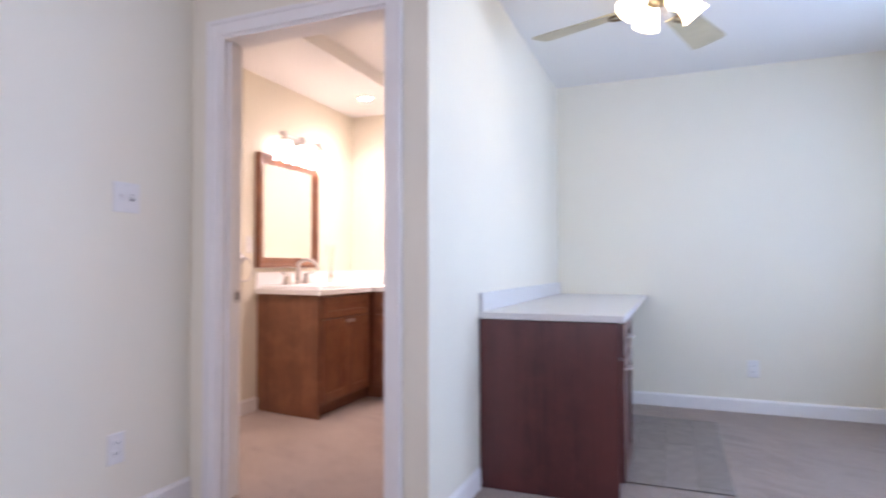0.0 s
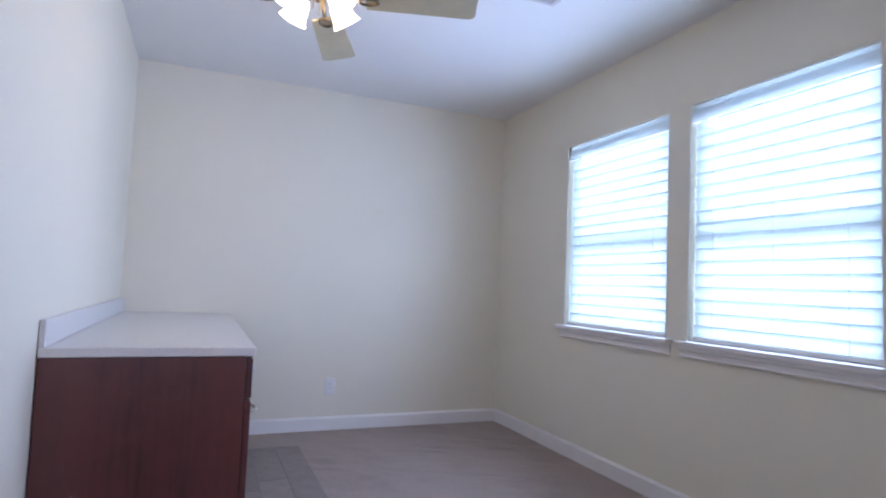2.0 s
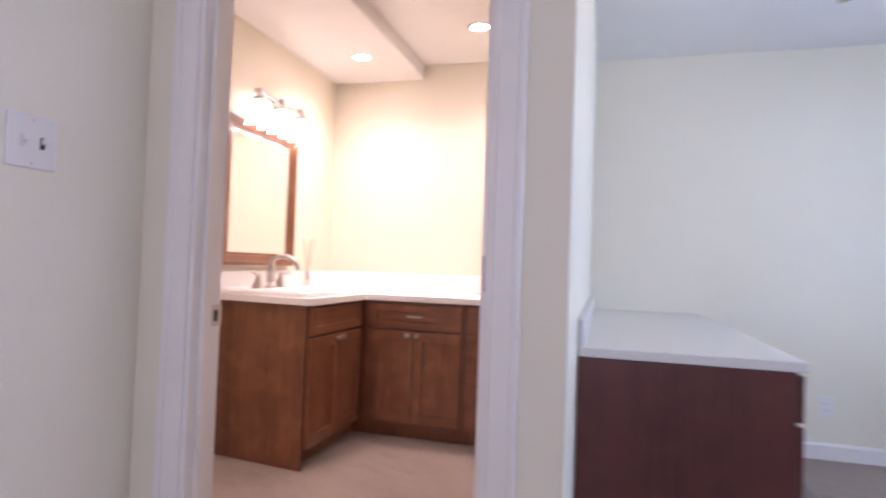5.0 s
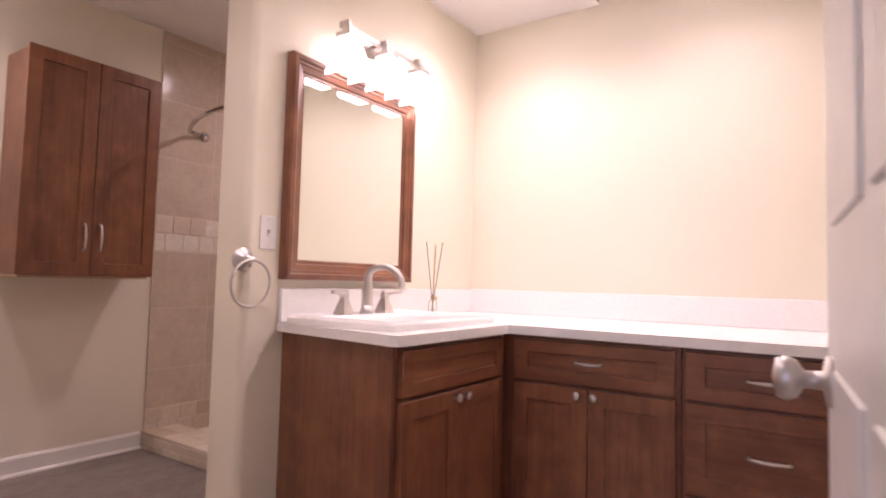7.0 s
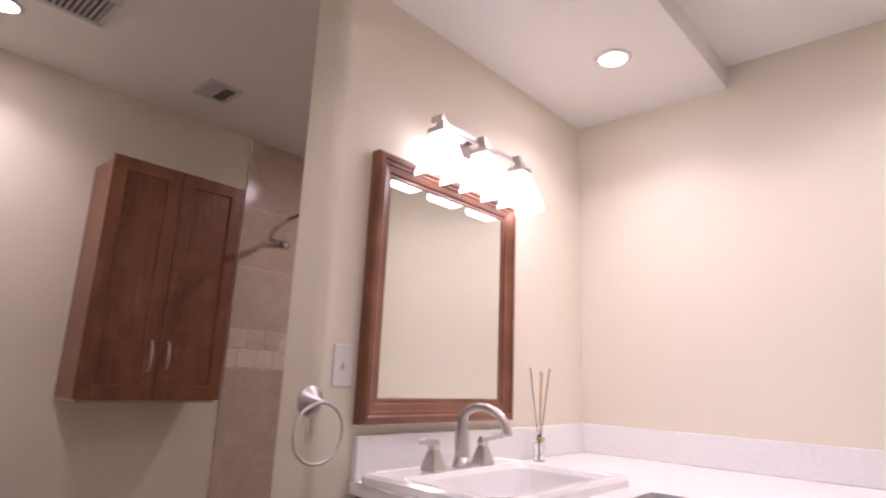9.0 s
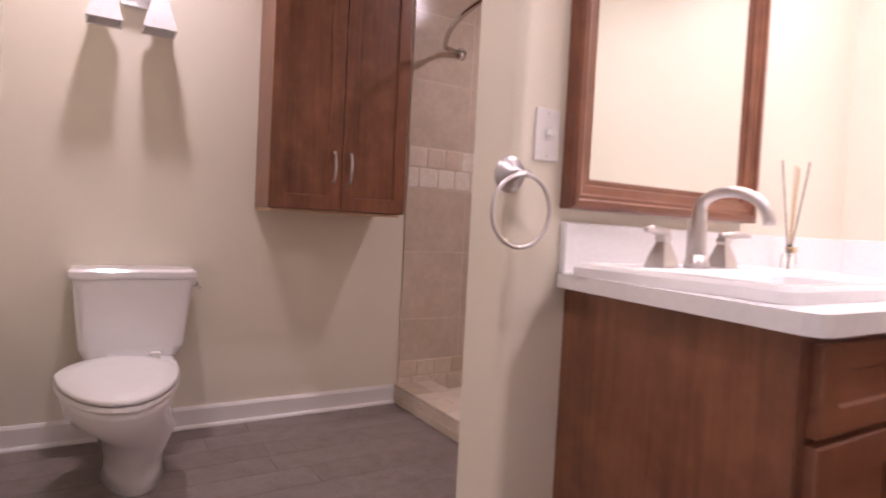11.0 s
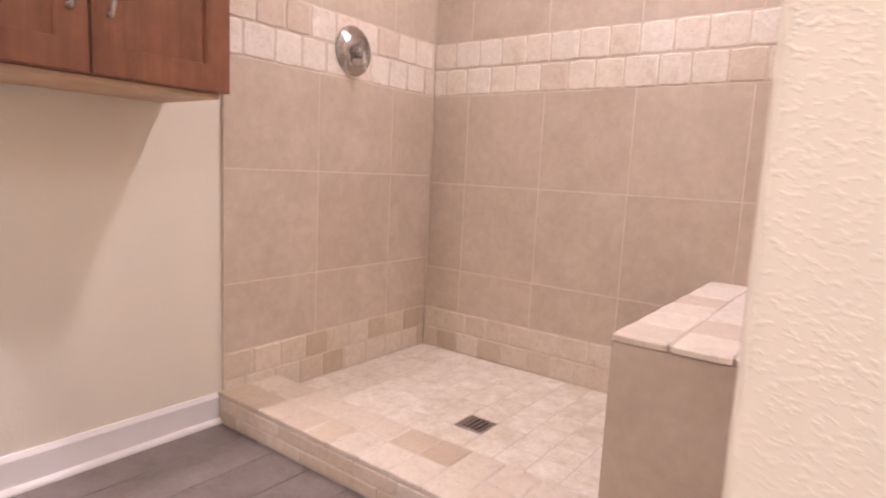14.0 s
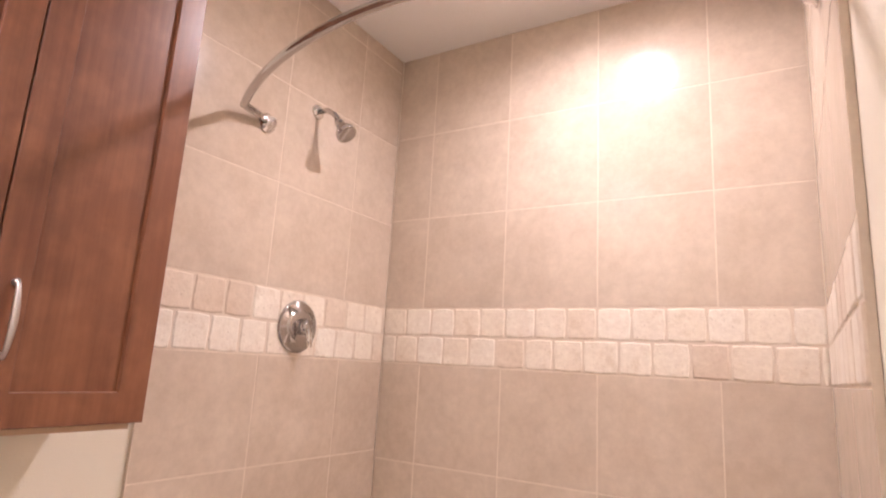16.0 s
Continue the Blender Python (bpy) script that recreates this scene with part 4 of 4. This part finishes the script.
t = thing("reed_diffuser", "small clear glass reed diffuser with dark and pale reeds", "diffuser", (-1.862, 1.945, VZ))
part("bottle", lathe([(0, VZ + 0.0008), (0.021, VZ + 0.0008), (0.021, VZ + 0.06), (0.009, VZ + 0.075), (0.009, VZ + 0.095), (0.0075, VZ + 0.095), (0.0075, VZ + 0.075), (0.019, VZ + 0.058), (0.019, VZ + 0.004), (0, VZ + 0.004)], 24, Matrix.Translation((-1.862, 1.945, 0))), CLEAR, t, smooth=True)
part("bow", merge(tube(curve_pts(lambda s: (-1.862 + 0.011 * math.cos(6.28 * s), 1.945 + 0.011 * math.sin(6.28 * s), VZ + 0.083), 15), 0.003, 6), box(-1.855, -1.849, 1.940, 1.965, VZ + 0.07, VZ + 0.088, 0.001)), STICK, t)
for k, (dx, dy, hh) in enumerate(((-0.02, -0.035, 0.345), (0.02, 0.042, 0.345), (0.0, 0.018, 0.33), (0.018, -0.01, 0.32), (-0.015, 0.03, 0.335))):
    part("reed", tube([(-1.862 - dx * 0.1, 1.945 - dy * 0.15, VZ + 0.006), (-1.862 + dx, 1.945 + dy, VZ + hh)], 0.0018, 6), STICKD if k < 2 else STICK, t)

t = thing("towel_ring", "brushed nickel towel ring on the stub wall", "towel ring", (XM, 0.928, 1.10))
part("rosette", lathe([(0, 0), (0.040, 0), (0.041, 0.006), (0.036, 0.012), (0.030, 0.014), (0.028, 0.020), (0.016, 0.024), (0.012, 0.04), (0, 0.045)], 32, Matrix.Translation((XM, 0.928, 1.10)) @ pose(0, 0, 0, 0, 90)), NICKEL, t, smooth=True)
part("post", tube([(XM + 0.046, 0.914, 1.10), (XM + 0.046, 0.950, 1.10)], 0.008, 14), NICKEL, t, smooth=True)
part("ring", tube(curve_pts(lambda s: (XM + 0.048 + 0.004 * math.cos(6.2832 * s), 0.932 + 0.078 * math.sin(6.2832 * s), 1.02 + 0.078 * math.cos(6.2832 * s)), 57), 0.0047, 12), NICKEL, t, smooth=True)

t = thing("paper_holder", "brushed nickel open-arm holder on the bathroom wall", "paper holder", (-1.69, YDI, 1.08))
part("wall_plate", box(-1.72, -1.66, YDI + 0.001, YDI + 0.012, 1.05, 1.11, 0.003), NICKEL, t)
part("arm", tube([(-1.69, YDI + 0.01, 1.08), (-1.69, 0.03, 1.08), (-1.69, 0.048, 1.083), (-1.69, 0.054, 1.098), (-1.69, 0.056, 1.165), (-1.69, 0.053, 1.18), (-1.69, 0.03, 1.184)], 0.007, 12), NICKEL, t, smooth=True)

# ---- toilet ----


def egg(cx, cy, lf, lb, hw, z, n=36):
    """An egg outline: lf towards +x, lb towards -x, half width hw."""
    out = []
    for i in range(n):
        a = 2 * math.pi * i / n
        ca, sa = math.cos(a), math.sin(a)
        L = lf if ca > 0 else lb
        out.append((cx + L * ca, cy + hw * sa * (1 - 0.10 * max(0, ca) - 0.22 * max(0, -ca)), z))
    return out


TY = 0.308
t = thing("toilet", "white two-piece porcelain toilet with lid down", "toilet", (-3.3, TY, Z0))


def tank_ring(x0, x1, hw, z):
    return rounded_ring(x0, x1, TY - hw, TY + hw, 0.035, z)


part("tank", loft([tank_ring(XW + 0.03, -3.475, 0.165, 0.40), tank_ring(XW + 0.022, -3.462, 0.185, 0.44), tank_ring(XW + 0.018, -3.448, 0.212, 0.712)], True, True), PORCELAIN, t, smooth=False)
part("tank_lid", loft([tank_ring(XW + 0.014, -3.443, 0.219, 0.714), tank_ring(XW + 0.010, -3.438, 0.225, 0.722), tank_ring(XW + 0.010, -3.438, 0.225, 0.742), tank_ring(XW + 0.020, -3.448, 0.215, 0.752)], True, True), PORCELAIN, t)
part("flush_lever", merge(tube([(-3.49, TY + 0.205, 0.69), (-3.49, TY + 0.232, 0.69)], 0.012, 12), tube([(-3.49, TY + 0.228, 0.69), (-3.455, TY + 0.232, 0.685), (-3.43, TY + 0.232, 0.682)], [0.008, 0.007, 0.006], 10)), CHROME, t, "chrome flush lever", True)
TB = TY - 0.058
part("bowl", loft([egg(-3.28, TY, 0.22, 0.30, 0.105, Z0), egg(-3.28, TY, 0.205, 0.28, 0.095, Z0 + 0.04), egg(-3.26, TY, 0.20, 0.26, 0.10, 0.12), egg(-3.22, TY, 0.25, 0.25, 0.13, 0.22), egg(-3.20, TB, 0.35, 0.24, 0.165, 0.31), egg(-3.19, TB, 0.38, 0.235, 0.182, 0.365), egg(-3.19, TB, 0.385, 0.235, 0.185, 0.388)], True, True), PORCELAIN, t, smooth=True)
part("bowl_deck", box(-3.56, -3.36, TY - 0.155, TY + 0.155, 0.33, 0.400, 0.02, 3), PORCELAIN, t)
part("seat", loft([egg(-3.19, TB, 0.392, 0.225, 0.188, 0.3895), egg(-3.19, TB, 0.396, 0.228, 0.192, 0.396), egg(-3.19, TB, 0.392, 0.225, 0.188, 0.408)], True, True), PLASTIC, t)
part("seat_lid", loft([egg(-3.19, TB, 0.385, 0.222, 0.185, 0.4105), egg(-3.19, TB, 0.395, 0.228, 0.192, 0.418), egg(-3.19, TB, 0.385, 0.22, 0.183, 0.430), egg(-3.19, TB, 0.30, 0.16, 0.12, 0.436)], True, True), PLASTIC, t, smooth=True)
for s in (-1, 1):
    part("seat_hinge", box(-3.432, -3.402, TY + s * 0.075 - 0.018, TY + s * 0.075 + 0.018, 0.400, 0.432, 0.006, 2), PLASTIC, t)

# ---- shower fittings ----
TX = XW + 0.0135
t = thing("shower_valve", "round chrome shower valve with a lever handle", "shower valve", (TX, 2.113, 1.282))
M = Matrix.Translation((TX, 2.113, 1.282)) @ pose(0, 0, 0, 0, 90)
# Plate and hub take the chrome with the dark reflection in its colour.
part("escutcheon", lathe([(0, 0), (0.088, 0), (0.090, 0.005), (0.082, 0.012), (0.060, 0.013), (0.056, 0.020), (0.050, 0.022), (0, 0.022)], 44, M), SHADECHROME, t, smooth=True)
part("hub", lathe([(0, 0.02), (0.028, 0.02), (0.026, 0.045), (0.022, 0.06), (0, 0.062)], 28, M), SHADECHROME, t, smooth=True)
part("lever", tube([(TX + 0.05, 2.113, 1.282), (TX + 0.062, 2.113, 1.25), (TX + 0.068, 2.113, 1.215)], [0.014, 0.011, 0.008], 14), CHROME, t, smooth=True)
t = thing("wall_shower", "small chrome shower head on a short bent arm", "shower head", (TX, 2.105, 2.07))
part("flange", lathe([(0, 0), (0.028, 0), (0.026, 0.006), (0.014, 0.012), (0, 0.012)], 24, Matrix.Translation((TX, 2.105, 2.07)) @ pose(0, 0, 0, 0, 90)), CHROME, t, smooth=True)
part("arm", tube([(TX + 0.005, 2.105, 2.07), (TX + 0.05, 2.105, 2.068), (TX + 0.085, 2.105, 2.045), (TX + 0.11, 2.105, 2.015)], 0.0105, 14), SHADECHROME, t, smooth=True)
part("head", lathe([(0, 0.012), (0.014, 0.012), (0.017, 0), (0.015, -0.012), (0.024, -0.03), (0.036, -0.052), (0.037, -0.066), (0.030, -0.07), (0, -0.068)], 28, Matrix.Translation((TX + 0.112, 2.105, 2.008)) @ pose(0, 0, 0, 0, -38, 0)), SHADECHROME, t, smooth=True)
t = thing("shower_rod", "curved chrome shower curtain rod across the opening", "curtain rod", (TX, 1.88, 1.935))
ex = XMW - 0.0145
half, mid = (ex - TX) / 2, (ex + TX) / 2
rod = [(TX + 0.012, 1.872, 1.935), (TX + 0.035, 1.80, 1.935)]
rod += curve_pts(lambda s: (mid + half * 0.94 * (2 * s - 1), 1.53 + 0.245 * (0.94 * (2 * s - 1)) ** 2, 1.935), 41)
rod += [(ex - 0.035, 1.80, 1.935), (ex - 0.012, 1.872, 1.935)]
part("rod", tube(rod, 0.0125, 14), SHADECHROME, t, smooth=True)
for x, a in ((TX, 90), (ex, -90)):
    part("flange", lathe([(0, 0), (0.034, 0), (0.033, 0.006), (0.024, 0.012), (0.017, 0.03), (0, 0.03)], 28, Matrix.Translation((x, 1.88, 1.935)) @ pose(0, 0, 0, 0, a)), CHROME, t, smooth=True)

# ---- shower tiles and floor planks ----
MESHES = {}


def tile_mesh(kind, w, h, t, mat, bevel, wobble, variant):
    """A flat piece w by h, front at y = 0 and t deep, with worn edges."""
    key = (kind, round(w, 3), round(h, 3), variant)
    if key not in MESHES:
        rnd = random.Random(hash(key[1:]) % 9999 + variant)
        bm = bmesh.new()
        n = 3 if wobble else 1
        def ring(inset, y):
            cs = [(-w / 2 + inset, -h / 2 + inset), (w / 2 - inset, -h / 2 + inset), (w / 2 - inset, h / 2 - inset), (-w / 2 + inset, h / 2 - inset)]
            pts = []
            for a, b in zip(cs, cs[1:] + cs[:1]):
                for k in range(n):
                    s = k / n
                    pts.append((a[0] + (b[0] - a[0]) * s, y, a[1] + (b[1] - a[1]) * s))
            return pts
        jit = [(rnd.uniform(-1, 1) * wobble, rnd.uniform(-1, 1) * wobble) for _ in range(4 * n)]
        for i in range(0, 4 * n, n) if wobble else ():
            qx, qz = ring(0, 0)[i][0], ring(0, 0)[i][2]
            jit[i] = (-math.copysign(wobble * rnd.uniform(0.6, 2.0), qx), -math.copysign(wobble * rnd.uniform(0.6, 2.0), qz))
        rings = []
        for inset, y in ((0, t), (0, bevel), (bevel * 1.3, 0.0)):
            rings.append([bm.verts.new((q[0] + j[0], q[1], q[2] + j[1])) for q, j in zip(ring(inset, y), jit)])
        for a, b in zip(rings, rings[1:]):
            for i in range(len(a)):
                j = (i + 1) % len(a)
                bm.faces.new((a[i], a[j], b[j], b[i]))
        bm.faces.new(rings[-1])
        MESHES[key] = mesh_of(bm, mat, kind)
    return MESHES[key]


RND = random.Random(7)


def lay(name, parent, m, rows, mat, t=0.008, gap=0.004, bevel=0.0012, wobble=0.0, variants=1, tilt=0.0):
    """Lays pieces on the plane of m: rows of (u0, u1, v0, v1), the front looking along -y of m."""
    for u0, u1, v0, v1 in rows:
        w, h = u1 - u0 - gap, v1 - v0 - gap
        if w < 0.012 or h < 0.012:
            continue
        me = tile_mesh(name + mat.name, w, h, t, mat, bevel, wobble, RND.randrange(variants))
        o = new(name, me)
        o.parent = parent
        o.matrix_basis = m @ Matrix.Translation(((u0 + u1) / 2, RND.uniform(-tilt, tilt), (v0 + v1) / 2))


def grid(us, vs):
    return [(u0, u1, v0, v1) for v0, v1 in zip(vs, vs[1:]) for u0, u1 in zip(us, us[1:])]


def running(u0, u1, v0, pitch, row_h, rows, shift=0.5, jitter=0.0):
    out = []
    for r in range(rows):
        u = u0 - (pitch * shift if r % 2 == 0 else 0)
        while u < u1 - 0.001:
            e = u + pitch * (1 + RND.uniform(-jitter, jitter))
            out.append((max(u, u0), min(e, u1), v0 + r * row_h, v0 + (r + 1) * row_h))
            u = e
    return out


BZ0, BZ1 = 1.181, 1.401
LOWS = [0.246, 0.432, 0.808, BZ0]
HIGHS = [BZ1, 1.776, 2.147, HB]
SHZ = 0.066


def tiled(name, m, us, u0, u1, lows, highs, label):
    """One tiled shower wall: a grout bed with large tiles, a double travertine band and a travertine foot."""
    bed = box(u0, u1, 0.0007, 0.012, SHZ - 0.03, HB - 0.001)
    w = structure(name, merge(bmesh.new(), bed, m), GROUT, label, "tiled wall")
    lay("tile", w, m, grid(us, lows) + grid(us, highs), TILE, 0.009, 0.0048, 0.0004, 0, 1, 0.0002)
    lay("band_tile", w, m @ Matrix.Translation((0, -0.0025, 0)), running(u0, u1, BZ0, 0.112, 0.110, 2, 0.42, 0.07), TRAV, 0.012, 0.0055, 0.003, 0.0018, 5, 0.0012)
    lay("foot_tile", w, m @ Matrix.Translation((0, -0.002, 0)), running(u0, u1, SHZ, 0.112, 0.090, 2, 0.35, 0.07), TRAVD, 0.010, 0.004, 0.003, 0.0012, 5, 0.001)
    return w


west = facing((XW + 0.0125, 0, 0), (1, 0, 0))
tiled("shower_wall_west", west, [1.585, 1.962, 2.346, 2.609], 1.585, 2.609, LOWS[:1] + [0.472, 0.838, BZ0], [BZ1, 1.757, 2.112, 2.466, HB], "taupe tile with a tumbled travertine band")
north = facing((0, 2.6095, 0), (0, -1, 0))
tiled("shower_wall_north", north, [XW + 0.013, -3.469, -3.116, -2.762, -2.39, XMW - 0.013], XW + 0.013, XMW - 0.013, LOWS, HIGHS, "taupe tile with a tumbled travertine band")
east = facing((XMW - 0.0125, 0, 0), (-1, 0, 0))
tiled("shower_wall_east", east, [-2.609, -2.27, -1.91, -1.56], -2.609, -1.56, LOWS, HIGHS, "taupe tile with a tumbled travertine band")

pan = structure("shower_floor", box(XW, XMW, 1.79, 2.61, -0.02, SHZ - 0.001), GROUTD, "travertine shower floor", "shower floor")
flat = Matrix.Translation((0, 0, SHZ)) @ pose(0, 0, 0, -90)
cells = [(u0, u1, v0, v1) for u0, u1, v0, v1 in grid([XW + 0.014 + 0.1035 * i for i in range(16)], [1.795 + 0.1015 * i for i in range(9)])]
DRX, DRY = -3.01, 2.07
lay("floor_tile", pan, flat, [q for q in cells if not (abs((q[0] + q[1]) / 2 - DRX) < 0.05 and abs((q[2] + q[3]) / 2 - DRY) < 0.05)], PAN, 0.010, 0.0025, 0.001, 0.001, 5, 0.0004)
dr = thing("shower_drain", "square metal shower drain in the travertine floor", "drain", (DRX, DRY, SHZ))
q = [c for c in cells if abs((c[0] + c[1]) / 2 - DRX) < 0.05 and abs((c[2] + c[3]) / 2 - DRY) < 0.05]
dx, dy = ((q[0][0] + q[0][1]) / 2, (q[0][2] + q[0][3]) / 2) if q else (DRX, DRY)
part("drain_well", box(dx - 0.046, dx + 0.046, dy - 0.046, dy + 0.046, SHZ - 0.005, SHZ - 0.001), DARK, dr)
fr = box(dx - 0.05, dx - 0.04, dy - 0.05, dy + 0.05, SHZ - 0.004, SHZ + 0.003, 0.001)
box(dx + 0.04, dx + 0.05, dy - 0.05, dy + 0.05, SHZ - 0.004, SHZ + 0.003, 0.001, bm=fr)
box(dx - 0.04, dx + 0.04, dy - 0.05, dy - 0.04, SHZ - 0.004, SHZ + 0.003, 0.001, bm=fr)
box(dx - 0.04, dx + 0.04, dy + 0.04, dy + 0.05, SHZ - 0.004, SHZ + 0.003, 0.001, bm=fr)
part("grate_frame", fr, NICKEL, dr)
for k in range(5):
    part("grate_bar", box(dx - 0.038 + 0.0165 * k, dx - 0.030 + 0.0165 * k, dy - 0.04, dy + 0.04, SHZ - 0.003, SHZ + 0.002), NICKEL, dr)

CZ = 0.125
curb = structure("shower_curb", box(XW + 0.001, XMW - 0.001, 1.5705, 1.792, 0, CZ - 0.003), GROUTD, "travertine shower curb", "shower curb")
lay("curb_tile", curb, Matrix.Translation((0, 0, CZ)) @ pose(0, 0, 0, -90), [(a, b, c_, d) for a, b, c_, d in grid([XW + 0.012 + 0.104 * i for i in range(16)], [1.567, 1.683, 1.797])], TRAVD, 0.012, 0.0035, 0.003, 0.001, 5, 0.0006)
lay("curb_tile", curb, facing((0, 1.568, 0), (0, -1, 0)), running(XW + 0.012, XMW - 0.002, Z0, 0.152, 0.0415, 2, 0.4), TRAVD, 0.011, 0.0035, 0.002, 0.001, 5, 0.0006)
lay("curb_tile", curb, facing((0, 1.795, 0), (0, 1, 0)), running(-XMW, -XW - 0.012, SHZ, 0.104, 0.050, 1), TRAVD, 0.011, 0.0035, 0.002, 0.001, 5, 0.0006)

BX0, BX1, BY0, BY1, BZ = -2.452, XMW - 0.0135, 1.715, 2.598, 0.545
bench = structure("shower_bench", box(BX0 + 0.01, BX1, BY0 + 0.01, BY1, SHZ, BZ - 0.0035), GROUTD, "tiled shower bench with a travertine seat", "bench")
lay("bench_tile", bench, Matrix.Translation((0, 0, BZ)) @ pose(0, 0, 0, -90), [(a, b, c_, d) for a, b, c_, d in grid([BX0 - 0.004, -2.336, -2.22, BX1], [BY0 - 0.006 + 0.1485 * i for i in range(7)])], TRAV, 0.014, 0.004, 0.0025, 0.0014, 5, 0.0006)
lay("bench_tile", bench, facing((0, BY0, 0), (0, -1, 0)), grid([BX0, BX1], [CZ + 0.002, BZ - 0.014]), TILE, 0.009, 0.003)
lay("bench_tile", bench, facing((BX0, 0, 0), (-1, 0, 0)), grid([-BY1, -2.27, -1.91, -BY0], [SHZ, 0.246, BZ - 0.014]), TILE, 0.009, 0.003)


def planks(name, x0, x1, y0, y1, z, along, label, width=0.152, length=1.22):
    f = structure(name, box(x0, x1, y0, y1, z - 0.006, z - 0.0035), VENTDARK, label, "floor")
    m = Matrix.Translation((0, 0, z)) @ pose(0, 0, 0, -90)
    rows = []
    a0, a1, b0, b1 = (x0, x1, y0, y1) if along == "x" else (y0, y1, x0, x1)
    b = b0
    while b < b1 - 0.01:
        a = a0 - RND.uniform(0.1, length)
        while a < a1:
            p0, p1, q0, q1 = max(a, a0), min(a + length, a1), b, min(b + width, b1)
            if p1 - p0 > 0.03:
                rows.append((p0, p1, q0, q1) if along == "x" else (q0, q1, p0, p1))
            a += length
        b += width
    lay("plank", f, m, rows, VINYLX if along == "x" else VINYL, 0.004, 0.0016, 0.0008)


def grained(name, sc):
    """Grey wood-look vinyl with streaks along the plank."""
    m, nt, p = material(name)
    v = coords(nt, sc)
    info = nt.nodes.new("ShaderNodeObjectInfo")
    add = nt.nodes.new("ShaderNodeVectorMath")
    add.operation = "ADD"
    mul = nt.nodes.new("ShaderNodeMath")
    mul.operation = "MULTIPLY"
    mul.inputs[1].default_value = 50.0
    nt.links.new(info.outputs["Random"], mul.inputs[0])
    nt.links.new(v, add.inputs[0])
    nt.links.new(mul.outputs[0], add.inputs[1])
    a = noise_fac(nt, add.outputs[0], 1.0, 5, 0.6, 0.32, 0.68)
    b = noise_fac(nt, add.outputs[0], 5.0, 5, 0.7, 0.35, 0.7)
    c1 = mixed(nt, a, (0.125, 0.099, 0.089), (0.24, 0.196, 0.178))
    c2 = mixed(nt, b, c1, (0.30, 0.248, 0.227))
    tone = mixed(nt, info.outputs["Random"], (0.14, 0.112, 0.10), (0.262, 0.215, 0.196))
    nt.links.new(mixed(nt, 0.3, mixed(nt, 0.5, c1, c2), tone), p.inputs["Base Color"])
    p.inputs["Roughness"].default_value = 0.4
    bump(nt, p, b, 0.1, 0.0008)
    return m


VINYLX = grained("grey_wood_vinyl_x", (1.3, 14, 14))
VINYL = grained("grey_wood_vinyl_y", (14, 1.3, 14))
planks("floor_vinyl", XW, -1.95, YDI, 1.568, Z0, "y", "grey-brown wood-look vinyl planks")
planks("floor_vinyl_patch", 0.016, 1.075, 0.63, 1.925, Z0 + 0.008, "y", "grey wood-look vinyl patch beside the carpet")
